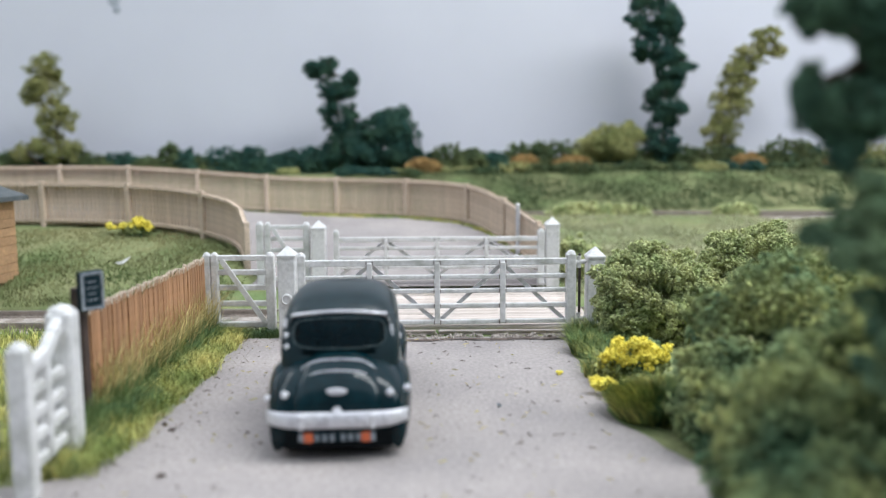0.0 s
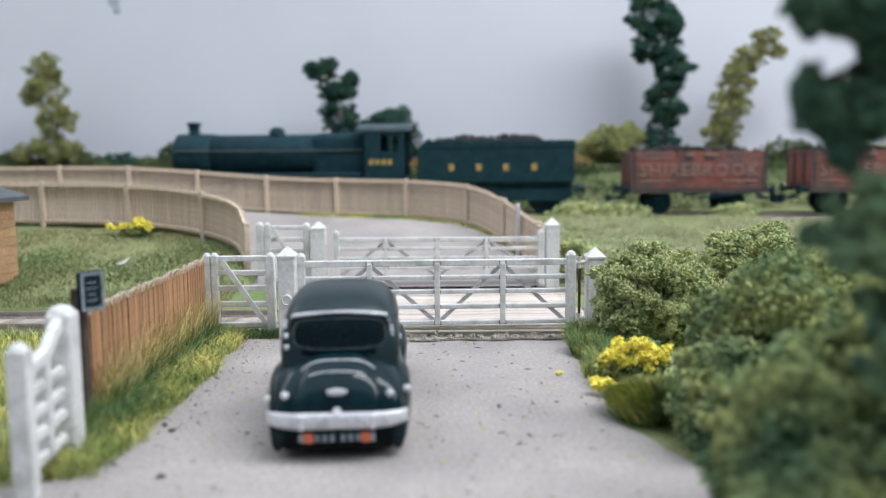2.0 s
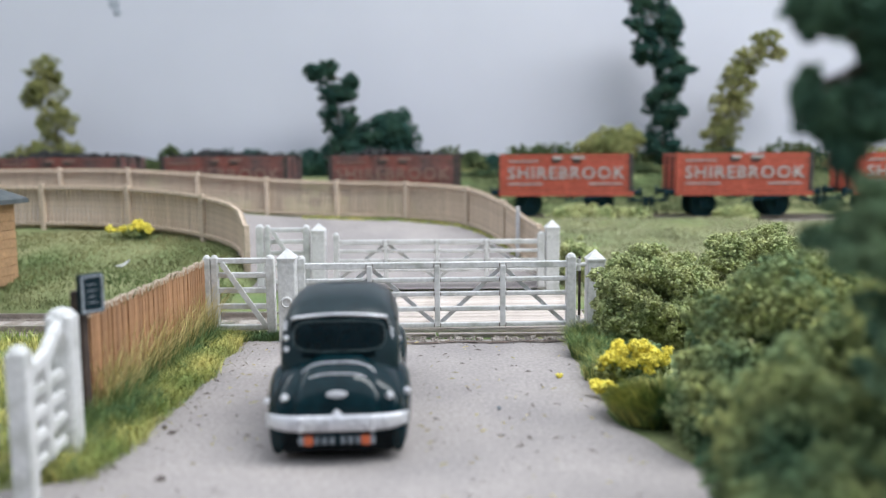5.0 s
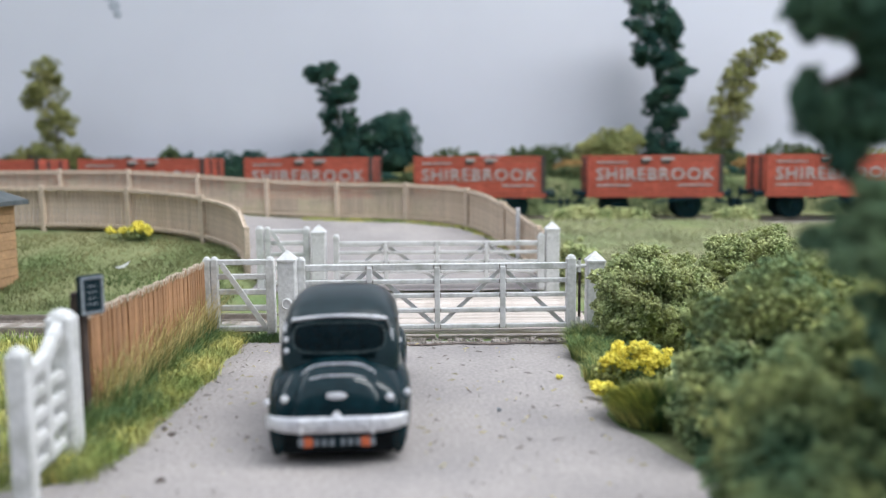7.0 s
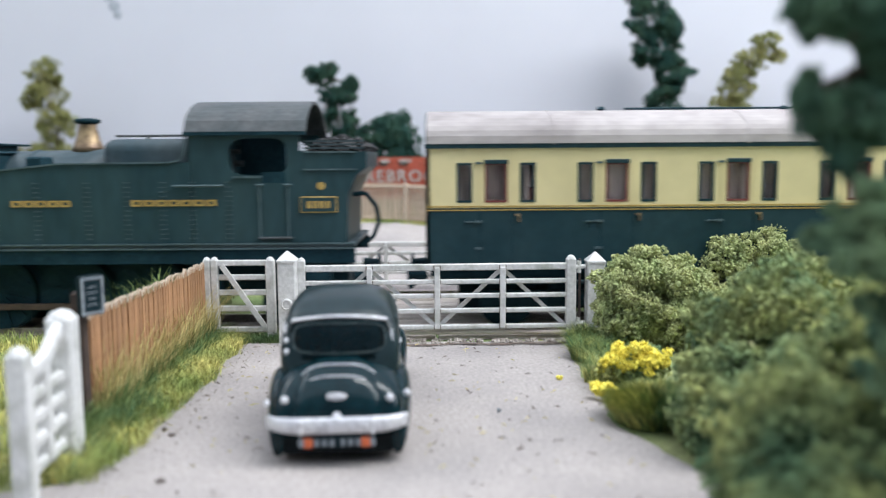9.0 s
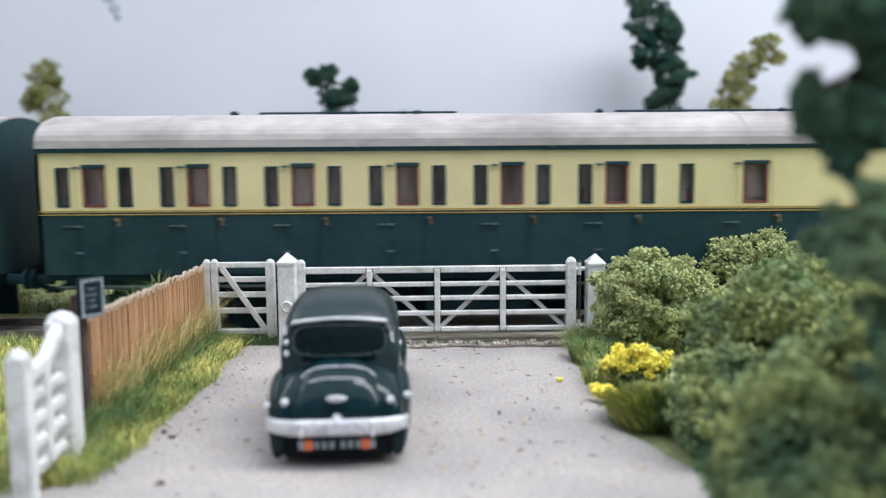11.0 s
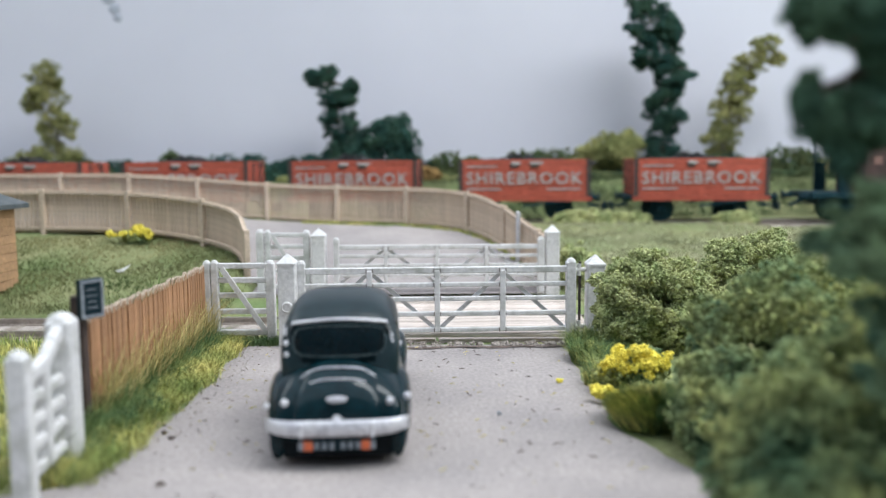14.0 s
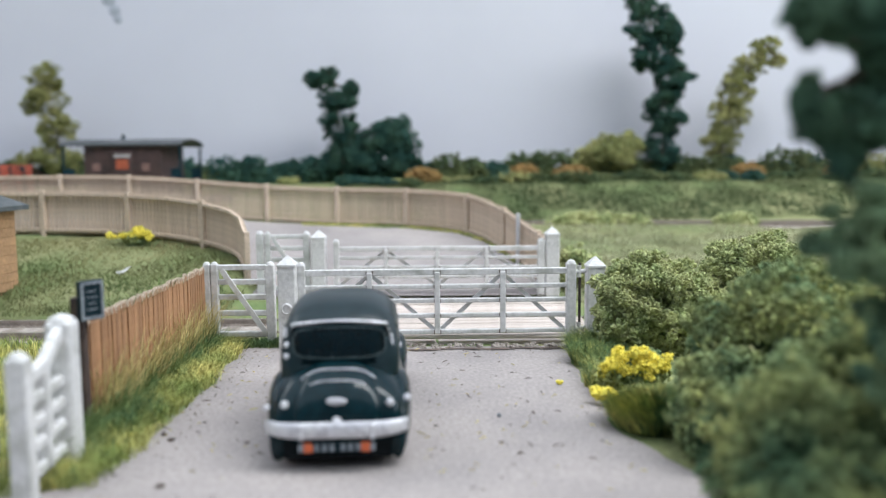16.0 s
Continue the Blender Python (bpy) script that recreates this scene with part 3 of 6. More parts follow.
def build_gates():
    big_post("square white gate post with a pointed cap and round boss", -35.4, 181, 4.0, 21.3, disc=True)
    big_post("square white gate post beside the hedge", 35.6, 186.5, 4.1, 20.0)
    big_post("far square white gate post with a pointed cap", 34.3, 251, 4.3, 22.0)
    big_post("far square white gate post beside the wicket", -39.0, 251, 4.3, 21.4)
    rz = (16.9, 13.5, 10.2, 6.7, 2.9)
    L = math.hypot(62.3, 2.0)
    g = crossing_gate("long white five-barred level crossing gate, closed across the lane", -32.6, 29.7, 183, 185, 19.5, rz,
                      (15.6, 31.2, 46.4), ((15.6, 16.4, 0.9, 3.5), (15.6, 16.4, 30.6, 3.1), (46.4, 16.4, 31.8, 3.1), (46.4, 16.4, L - 1.5, 3.1)))
    for z in (16.6, 3.2):
        part("hinge", rod(rod(bmesh.new(), (L, 0, z), (L + 3.6, 0.9, z), 0.5), (L + 2.0, 0.5, z - 1.4), (L + 2.0, 0.5, z + 1.4), 0.5), WHITE, g)
    part("hinge_rod", rod(bmesh.new(), (L + 2.2, 0.6, 1), (L + 2.2, 0.6, 18.5), 0.32), WAGONIRON, g, "dark iron hinge rod")
    crossing_gate("far long white barred crossing gate, closed across the lane", -33.4, 30.7, 250, 250, 18.6, (15.4, 12.6, 9.6, 6.6, 3.4),
                  (15.5, 31.5, 47), ((15.5, 15, 1, 4), (15.5, 15, 31, 4), (47, 15, 32, 4), (47, 15, 63, 4)))
    wicket("small white barred wicket gate beside the post", -53.4, -40.4, 186, 19.4, (18.0, 14.6, 11.0, 7.2, 2.2))
    p = thing("fence_post", "slim white end post of the picket fence", "post", at(-55.2, 186, 0))
    part("shaft", stile(bmesh.new(), 0, 0, 1.6, 19.4), WHITE, p)
    wicket("far small white wicket gate beside the post", -55.2, -43, 252, 21.0, (19.3, 15.6, 12.0, 8.0, 3.0))
    p = thing("fence_post", "far white end post of the tan fence", "post", at(-57.6, 252, 0))
    part("shaft", stile(bmesh.new(), 0, 0, 2.2, 21.2), WHITE, p)
    # the open gate close by
    g = thing("field_gate", "open white lattice gate with a sloping top rail", "gate", at(-52.7, 109, 0, rz=-84))
    part("gate_post", boxes((-1.9, 1.9, -1.8, 1.8, -1, 20.6), bevel=0.6, seg=2), WHITE, g)
    part("post_cap", lathe(bmesh.new(), [(1.8, 0), (1.6, 0.6), (0.9, 1.0), (0.2, 1.2)], (0, 0, 20.3), "Z", 14), WHITE, g)
    part("end_stile", stile(bmesh.new(), 14.6, 0, 2.4, 19.6, -0.2), WHITE, g)
    bm = bmesh.new()
    pts = [(1.5, 19.2), (4.0, 18.0), (6.5, 16.4), (9.5, 15.8), (13.6, 15.6)]
    for (xa, za), (xb, zb) in zip(pts, pts[1:]):
        bar(bm, (xa - 0.25, 0, za), (xb + 0.25, 0, zb), 1.5, 1.9, bevel=0.3)
    part("top_rail", bm, WHITE, g)
    for z in (12.6, 9.6, 6.6, 3.2):
        part("rail", boxes((1.5, 13.6, -0.55, 0.55, z - 0.75, z + 0.75), bevel=0.25), WHITE, g)
    part("upright", boxes((7.0, 8.4, -0.9, 0.9, 2.6, 16.2), bevel=0.25), WHITE, g)
    for xa, za, xb, zb in ((1.8, 3.4, 7.4, 15.8), (13.4, 3.4, 8.0, 15.4)):
        part("brace", bar(bmesh.new(), (xa, -0.8, za), (xb, -0.8, zb), 0.6, 1.3), WHITE, g)
    # warning board
    s = thing("warning_sign", "small black sign board with a white border on a dark post", "sign", at(-55.2, 119.8, 0))
    part("post", boxes((-0.9, 0.9, -0.9, 0.9, -1, 22), bevel=0.15), DARKPOST, s)
    b = part("board", boxes((-2.0, 1.9, -0.9, 0.1, -3.0, 3.0), bevel=0.12), SIGNBLACK, s)
    b.matrix_basis = at(1.9, -0.6, 21.7, rz=58)
    part("border", boxes((-1.9, 1.8, -1.1, -0.85, 2.45, 2.8), (-1.9, 1.8, -1.1, -0.85, -2.8, -2.45), (-1.9, -1.55, -1.1, -0.85, -2.45, 2.45), (1.45, 1.8, -1.1, -0.85, -2.45, 2.45)), SIGNWHITE, b, "thin white painted border")
    for k, w in enumerate((0.8, 1.1, 0.7, 1.0)):
        part("text_bar", boxes((-w, w * 0.8, -0.96, -0.88, 1.3 - k * 0.9, 1.42 - k * 0.9)), SIGNWHITE, b)


def build_picket_fence():
    f = thing("picket_fence", "brown stained close-boarded picket fence with straw grown through it", "fence")
    y0, y1 = 121.0, 185.0
    for z in (14.2, 3.5):
        part("rail", boxes((-56.9, -56.1, y0, y1, z - 0.6, z + 0.6)), BROWNWOOD, f)
    src = tip = None
    rng = random.Random(8)
    n = 46
    for k in range(n):
        y = y0 + 0.8 + (y1 - y0 - 1.6) * k / (n - 1)
        if src is None:
            bm = prism(bmesh.new(), [(-0.56, -0.5), (0.56, -0.5), (0.56, 17.2), (0.2, 18.1), (-0.2, 18.1), (-0.56, 17.2)], -0.2, 0.2, "X")
            ob = part("picket", bm, BROWNWOOD, f)
            src = ob.data
        else:
            ob = new("picket", src)
            ob.parent = f
        ob.matrix_basis = at(-55.7 + rng.uniform(-0.12, 0.12), y, rng.uniform(-0.25, 0.3), rx=rng.uniform(-0.8, 0.8), rz=rng.uniform(-3, 3))
        # Pale tips put the light along the fence top into colour.
        if tip is None:
            cap = part("worn_tip", prism(bmesh.new(), [(-0.6, 17.0), (-0.6, 17.25), (-0.22, 18.25), (0.22, 18.25), (0.6, 17.25), (0.6, 17.0), (0.2, 17.95), (-0.2, 17.95)], -0.3, 0.3, "X"), TANFENCE, ob, "pale picket tip with the top light in its colour")
            tip = cap.data
        else:
            cap = new("worn_tip", tip)
            cap.parent = ob


def build_curved_fence(name, label, points, height, z_of, pitch, panel, first=0.0):
    """Fence along a plan line: a post each panel, rails between posts, upright pales."""
    f = thing(name, label, "fence")
    pts = [Vector((x, y, 0)) for x, y in points]
    # smooth the line
    dense = []
    for i in range(len(pts) - 1):
        p0, p1, p2, p3 = pts[max(i - 1, 0)], pts[i], pts[i + 1], pts[min(i + 2, len(pts) - 1)]
        for k in range(12):
            t = k / 12
            dense.append(0.5 * ((2 * p1) + (p2 - p0) * t + (2 * p0 - 5 * p1 + 4 * p2 - p3) * t * t + (3 * p1 - p0 - 3 * p2 + p3) * t ** 3))
    dense.append(pts[-1])
    s = np.concatenate([[0], np.cumsum([(b - a).length for a, b in zip(dense, dense[1:])])])

    def at_s(d):
        return np.array((np.interp(d, s, [p.x for p in dense]), np.interp(d, s, [p.y for p in dense])))
    total = s[-1]
    post = picket = None
    posts = [total] if first else []
    d = total - first
    while d > 0:
        posts.append(d)
        d -= panel
    for d in posts:
        x, y = at_s(d)
        q = at_s(max(0, d - 1)) - at_s(min(total, d + 1))
        a = math.degrees(math.atan2(q[1], q[0]))
        if post is None:
            ob = part("post", boxes((-0.9, 0.9, -0.9, 0.9, -2.5, height + 0.35), bevel=0.2), TANFENCE, f)
            post = ob.data
        else:
            ob = new("post", post)
            ob.parent = f
        ob.matrix_basis = at(x, y, z_of(x, y), rz=a)
    for frac in (0.93, 0.12):
        for side, end in zip(posts, posts[1:]):
            bm = bmesh.new()
            m = 4
            for k in range(m):
                a, b = at_s(side + (end - side) * k / m), at_s(side + (end - side) * (k + 1) / m)
                bar(bm, (a[0], a[1], z_of(*a) + height * frac), (b[0], b[1], z_of(*b) + height * frac), 1.3, 1.0)
            part("rail", bm, TANFENCE, f)
    d = total - pitch
    while d > 0:
        x, y = at_s(d)
        q = at_s(max(0, d - 1)) - at_s(min(total, d + 1))
        if picket is None:
            ob = part("picket", boxes((-pitch * 0.36, pitch * 0.36, -0.3, 0.3, 0.4, height)), TANFENCE, f)
            picket = ob.data
        else:
            ob = new("picket", picket)
            ob.parent = f
        ob.matrix_basis = at(x, y + 0.9, z_of(x, y), rz=math.degrees(math.atan2(q[1], q[0])))
        d -= pitch
    return f


def build_hut():
    h = thing("lineside_hut", "small tan boarded hut with a dark felt roof beside the track", "hut", at(-147, 240, 4.0, rz=-4))
    for k in range(9):
        z = k * 2.75
        part("board", boxes((-14, 14, -9.2, -8.6, z, z + 2.65), (13.4, 14, -8.6, 9, z, z + 2.65), bevel=0.1), HUTWOOD, h)
    part("inner_wall", boxes((-13.9, 13.3, -8.5, 8.9, -3, 25)), HUTWOOD, h)
    bm = bmesh.new()
    prism(bm, [(-17, 24.6), (17, 24.6), (17, 26.0), (0, 31.5), (-17, 26.0)], -12, 12, "Y")
    part("roof", bm, ROOFSLATE, h, "dark grey felt roof")


# ---------------------------------------------------------------- the car
def superring(y, hw, z0, z1, e=2.6, n=28, top=1.0):
    """A rounded cross-section at y, hw half wide, from z0 to z1."""
    pts = []
    for k in range(n):
        a = 2 * math.pi * k / n
        c, s = math.cos(a), math.sin(a)
        x = hw * math.copysign(abs(c) ** (2 / e), c)
        z = (z0 + z1) / 2 + (z1 - z0) / 2 * math.copysign(abs(s) ** (2 / e), s)
        if s > 0:
            x *= 1 - (1 - top) * s
        pts.append((x, y, z))
    return pts


def build_car():
    c = thing("saloon_car", "glossy black rounded vintage saloon car with a silver bumper", "car", at(-14.5, 105.1, 0.1, rz=3.6))
    c.scale = (1.04, 1.02, 1.01)
    # lower body: from the tail forward
    rows = [(1.2, 7.2, 3.6, 6.5, 1.0), (1.7, 8.0, 3.2, 8.6, 0.97), (3.2, 8.7, 3.0, 10.8, 0.9), (6.0, 9.0, 2.8, 12.5, 0.86), (9.5, 9.0, 2.7, 13.3, 0.86), (14, 9.0, 2.6, 13.6, 0.88), (20, 9.0, 2.5, 13.4, 0.9), (28, 8.8, 2.5, 13.0, 0.88),
            (34, 8.2, 2.5, 12.8, 0.8), (40, 7.2, 2.6, 12.4, 0.72), (46, 6.2, 2.8, 11.8, 0.66), (50, 5.4, 3.2, 10.6, 0.66), (51.5, 4.4, 4.0, 9.0, 0.7)]
    part("body", loft(bmesh.new(), [superring(y, w, a, b, 3.0, 36, t) for y, w, a, b, t in rows]), CARBLACK, c, smooth=True)
    # cabin
    rows = [(7.4, 6.6, 8.5, 12.8, 0.95), (8.0, 7.6, 8.0, 14.4, 0.95), (8.6, 8.1, 7.5, 16.6, 0.95), (9.6, 8.3, 7.5, 18.5, 0.94), (11.2, 8.35, 7.5, 19.9, 0.93), (14, 8.4, 7.5, 20.9, 0.92), (18, 8.4, 7.5, 21.6, 0.91), (23, 8.4, 7.5, 21.5, 0.9), (27, 8.1, 7.5, 20.8, 0.88), (30, 7.7, 7.5, 18.8, 0.86), (33, 7.0, 7.5, 14.8, 0.86), (34.2, 6.4, 7.5, 12.4, 0.9)]
    part("cabin", loft(bmesh.new(), [superring(y, w, a, b, 3.8, 44, t) for y, w, a, b, t in rows]), CARROOF, c, "satin black roof and pillars", smooth=True)
    # wings over the wheels
    for sx in (-1, 1):
        for y0, y1, top in ((1.4, 19, 11.4), (33, 50.5, 10.2)):
            rings = []
            for k in range(11):
                u = k / 10
                s = math.sin(math.pi * (0.06 + 0.88 * u)) ** 0.55
                rings.append([(p[0] + sx * 7.9, p[1], p[2]) for p in superring(y0 + (y1 - y0) * u, 2.05 * s, 1.3, 1.3 + (top - 1.3) * s, 2.6, 20)])
            part("rear_wing" if y0 < 10 else "front_wing", loft(bmesh.new(), rings), CARBLACK, c, smooth=True)
        part("running_board", boxes((sx * 8.8 - 1, sx * 8.8 + 1, 17, 35, 2.3, 3.0), bevel=0.25), CARBLACK, c)
        for y, z0, z1, w in ((13.2, 14.2, 17.8, 3.2), (20.5, 14.2, 18.4, 5.2), (27, 14.2, 17.9, 4.4)):
            g = part("side_window", boxes((-0.12, 0.12, -w / 2, w / 2, z0 - 14.2, z1 - 14.2), bevel=0.1), CARGLASS, c)
            g.matrix_basis = at(sx * 8.15, y, 14.2, ry=-sx * 5)
        part("door_handle", boxes((sx * 8.5 - 0.25, sx * 8.5 + 0.25, 21, 23, 12.0, 12.5), bevel=0.1), CHROME, c)
        for k, y in enumerate((9.6, 41.5)):
            w = part("wheel", lathe(bmesh.new(), [(1.5, -0.2), (1.5, 0.4)], axis="X", seg=18), RUBBER, c)
            w.matrix_basis = at(sx * 7.7, y, 3.95)
            part("tyre", lathe(bmesh.new(), [(2.6, -1.05), (3.7, -1.0), (4.05, -0.5), (4.05, 0.5), (3.7, 1.0), (2.6, 1.05)], axis="X", seg=24), RUBBER, w, smooth=True)
            part("rim", lathe(bmesh.new(), [(2.6, -0.7), (2.4, sx * 0.9), (0.8, sx * 1.15), (0.2, sx * 1.2)], axis="X", seg=20), CHROME, w, "silver wheel disc")
        part("tail_light", lathe(bmesh.new(), [(0.55, 0), (0.5, -0.4), (0.2, -0.6)], (sx * 6.9, 2.1, 8.9), "Y", 12), CHROME, c)
        part("headlight", lathe(bmesh.new(), [(1.5, 0), (1.5, 0.5), (0.9, 0.9), (0.2, 1.0)], (sx * 6.4, 49.6, 8.0), "Y", 16), CHROME, c)
    # rear window, set in a raised surround
    def on_back(x, z, out):
        rr = [(12.8, 7.4), (14.4, 8.0), (16.6, 8.6), (18.5, 9.6), (19.9, 11.2), (20.9, 14)]
        y = float(np.interp(z, [a for a, b in rr], [b for a, b in rr]))
        return (x, y + 0.009 * x * x + 0.00012 * x ** 4 - out, z)
    def curved(name, x, z0, z1, out, material, n=14, r=1.2, label="", hole=None):
        bm = bmesh.new()
        grid = []
        for j in range(9):
            z = z0 + (z1 - z0) * j / 8
            e = min(z - z0, z1 - z)
            hx = x - (r - math.sqrt(max(0, r * r - (r - min(e, r)) ** 2)))
            grid.append([bm.verts.new(on_back(-hx + 2 * hx * i / n, z, out)) for i in range(n + 1)])
        for a, b in zip(grid, grid[1:]):
            for i in range(n):
                bm.faces.new((a[i], a[i + 1], b[i + 1], b[i]))
        bmesh.ops.solidify(bm, geom=bm.faces[:], thickness=0.25)
        return part(name, bm, material, c, label, smooth=True)
    curved("window_surround", 6.9, 13.0, 18.6, 0.22, CARBLACK, r=1.9)
    curved("rear_window", 6.3, 13.9, 17.9, 0.42, CARGLASS, r=1.3, label="dark glossy rear window")
    # Silver lip modelled in place of the highlight above the window.
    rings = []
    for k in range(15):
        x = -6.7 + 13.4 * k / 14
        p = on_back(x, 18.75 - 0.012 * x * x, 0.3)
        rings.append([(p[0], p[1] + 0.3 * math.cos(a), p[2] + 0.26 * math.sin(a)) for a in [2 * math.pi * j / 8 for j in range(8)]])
    part("window_visor", loft(bmesh.new(), rings), CHROME, c, "bright lip shaped as the highlight over the rear window", smooth=True)
    # Thin ring, paler than the body, drawing the reflection along the window's rim.
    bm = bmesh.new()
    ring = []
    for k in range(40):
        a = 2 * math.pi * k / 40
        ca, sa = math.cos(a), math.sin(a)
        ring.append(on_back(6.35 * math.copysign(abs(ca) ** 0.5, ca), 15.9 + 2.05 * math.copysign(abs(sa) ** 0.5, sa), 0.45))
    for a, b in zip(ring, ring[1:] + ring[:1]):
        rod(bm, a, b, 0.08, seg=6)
    part("window_trim", bm, RIMGLINT, c, "thin dull ring in place of the window rim reflection", smooth=True)
    part("rear_valance", boxes((-7.4, 7.4, 1.6, 2.8, 1.2, 5.2), bevel=0.5), RUBBER, c)
    # boot lid
    rings = []
    for y, w, a, b in ((0.9, 5.2, 4.6, 7.6), (1.4, 5.7, 4.4, 9.3), (3.0, 6.0, 4.4, 11.4), (5.6, 5.9, 5, 13.0), (7.6, 5.4, 6, 13.5), (8.4, 4.6, 7, 13.5)):
        rings.append(superring(y - 0.3, w, a, b, 3.4, 32, 0.86))
    part("boot_lid", loft(bmesh.new(), rings), CARBLACK, c, smooth=True)
    # Two silver arcs stand in for highlights on the glossy boot edges.
    for y, w, b, r, nm in ((3.1, 5.2, 11.75, 0.13, "boot_lid_beading"), (4.9, 5.7, 12.9, 0.15, "boot_hinge_strip")):
        arc = [p for p in superring(y, w, 4.6, b, 3.4, 64, 0.86) if p[2] > b - 1.5]
        arc.sort()
        bm = bmesh.new()
        for p, q in zip(arc, arc[1:]):
            rod(bm, p, q, r, seg=6)
        part(nm, bm, CHROME, c, "thin bright bead in place of a boot lid highlight", smooth=True)
    # Two bright studs left of the rear window.
    for x, z in ((-7.3, 14.0), (-7.35, 15.5)):
        part("lamp_stud", lathe(bmesh.new(), [(0.5, 0.2), (0.42, -0.2), (0.12, -0.35)], on_back(x, z, 0.25), "Y", 10), CHROME, c)
    # Upright silver beads drawn as the streaks of highlight on the pillars.
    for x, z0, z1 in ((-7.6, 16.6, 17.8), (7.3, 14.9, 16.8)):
        part("pillar_trim", rod(bmesh.new(), on_back(x, z0, 0.2), on_back(x * 0.985, z1, 0.2), 0.2, seg=8), CHROME, c, "bright bead in place of a pillar highlight")
    # Silver studs added where the glossy wings show highlights.
    part("wing_lamp", lathe(bmesh.new(), [(0.5, 0.3), (0.45, -0.2), (0.15, -0.45)], (9.2, 3.0, 9.2), "Y", 10), CHROME, c)
    part("wing_lamp", lathe(bmesh.new(), [(0.4, 0.3), (0.35, -0.2), (0.15, -0.4)], (-9.4, 3.0, 8.2), "Y", 10), CHROME, c)
    part("badge", lathe(bmesh.new(), [(1.0, 0), (0.95, -0.3), (0.5, -0.45)], (0, 0, 0), "Y", 18), CHROME, c, "oval silver badge").matrix_basis = at(0, 0.75, 9.6) @ Matrix.Diagonal((1.4, 1, 0.5, 1))
    part("boot_handle", lathe(bmesh.new(), [(0.6, 0), (0.55, -0.4), (0.2, -0.6)], (0, 0.4, 7.0), "Y", 14), CHROME, c)
    # bumper
    rings = []
    for k in range(17):
        x = -9.3 + 18.6 * k / 16
        e = abs(x) / 9.3
        y = -0.4 + 2.4 * e ** 5
        h = 1.15 - 0.25 * e ** 4
        rings.append([(x, y + 0.5 * math.cos(a), 5.95 + h * math.sin(a)) for a in [2 * math.pi * j / 12 for j in range(12)]])
    part("rear_bumper", loft(bmesh.new(), rings), CHROME, c, "pale silver rear bumper", smooth=True)
    for x in (-4.6, 4.6):
        part("over_rider", boxes((x - 0.4, x + 0.4, -1.0, 0.2, 4.7, 7.0), bevel=0.3), CHROME, c)
    rings = []
    for k in range(13):
        x = -8.6 + 17.2 * k / 12
        y = 53.0 - 2.4 * (abs(x) / 8.6) ** 4
        rings.append([(x, y + 0.45 * math.cos(a), 5 + 0.9 * math.sin(a)) for a in [2 * math.pi * j / 10 for j in range(10)]])
    part("front_bumper", loft(bmesh.new(), rings), CHROME, c, smooth=True)
    part("grille", boxes((-2.6, 2.6, 51.0, 51.9, 4.2, 9.6), bevel=0.5, seg=2), CHROME, c)
    p = part("number_plate", boxes((-4.9, 4.9, -0.3, 0.5, 2.9, 4.4), bevel=0.15), SIGNBLACK, c, "black number plate under the bumper")
    for k in range(6):
        x = -2.6 + k * 0.98 + (0.45 if k > 2 else 0)
        part("plate_bar", boxes((x - 0.3, x + 0.3, -0.4, -0.28, 3.1, 4.1)), SIGNWHITE, p)
    for x in (-3.75, 3.75):
        part("indicator", boxes((x - 0.65, x + 0.65, -0.55, -0.2, 2.9, 4.3), bevel=0.2), ORANGE, c, "small orange lamp")
        part("lamp_glass", boxes((x * 1.22 - 0.4, x * 1.22 + 0.4, -0.5, -0.2, 3.0, 4.2), bevel=0.15), SIGNWHITE, c)
    part("chassis", boxes((-7, 7, 3.5, 49, 1.6, 4.0), bevel=0.4), RUBBER, c)


# ---------------------------------------------------------------- plants
def branch_tree(name, label, base, top_z, blobs, count, size, material, seed, r=1.6, group="", flake=0.6, fill=0.45, rough=0.4, freq=0.12):
    t = thing(name, label, "tree", at(0, 0, 0), group)
    bm = bmesh.new()
    x, y, z = base
    bs = sorted(blobs, key=lambda b: b[2])
    rod(bm, (x, y, z - 2), (bs[0][0], bs[0][1], bs[0][2]), r, r * 0.8, 8)
    for a, b in zip(bs, bs[1:]):
        rod(bm, a[:3], b[:3], r * 0.55, r * 0.35, 7)
    rng = random.Random(seed)
    for b in bs:
        for k in range(3):
            d = Vector((rng.uniform(-1, 1) * b[3], rng.uniform(-1, 1) * b[4], rng.uniform(-0.4, 1) * b[5])) * 0.8
            rod(bm, b[:3], Vector(b[:3]) + d, r * 0.3, r * 0.08, 5)
    part("trunk", bm, BARK, t)
    foam("crown", lumps(blobs, 34, 0.27, seed, 0.69), count, size, material, t, "", seed, rough, freq, fill, flake)
    return t


def bush(label, blobs, count, size, material, seed, group="", name="bush", category="bush", freq=0.22, rough=0.35, fill=0.3, knobs=0, frac=0.34, core=0.8, flake=1.0):
    if len(blobs) == 1:
        return tagged(foam(name, blobs, count, size, material, None, "", seed, rough, freq, fill), label, category, group)
    x, y = blobs[0][:2]
    t = thing(name, label, category, None, group)
    t.location = (x * MM, y * MM, max(0, ground_z(x, y)) * MM)
    area = [b[3] * b[4] + b[4] * b[5] + b[3] * b[5] for b in blobs]
    for k, b in enumerate(blobs):
        c = (b[0] - x, b[1] - y, b[2] - max(0, ground_z(x, y)))
        foam("clump", lumps([(*c, *b[3:])], knobs, frac, seed + k, core) if knobs else [(*c, *b[3:])], int(count * area[k] / sum(area)), size, material, t, "", seed * 7 + k, rough, freq, fill, flake)
    return t


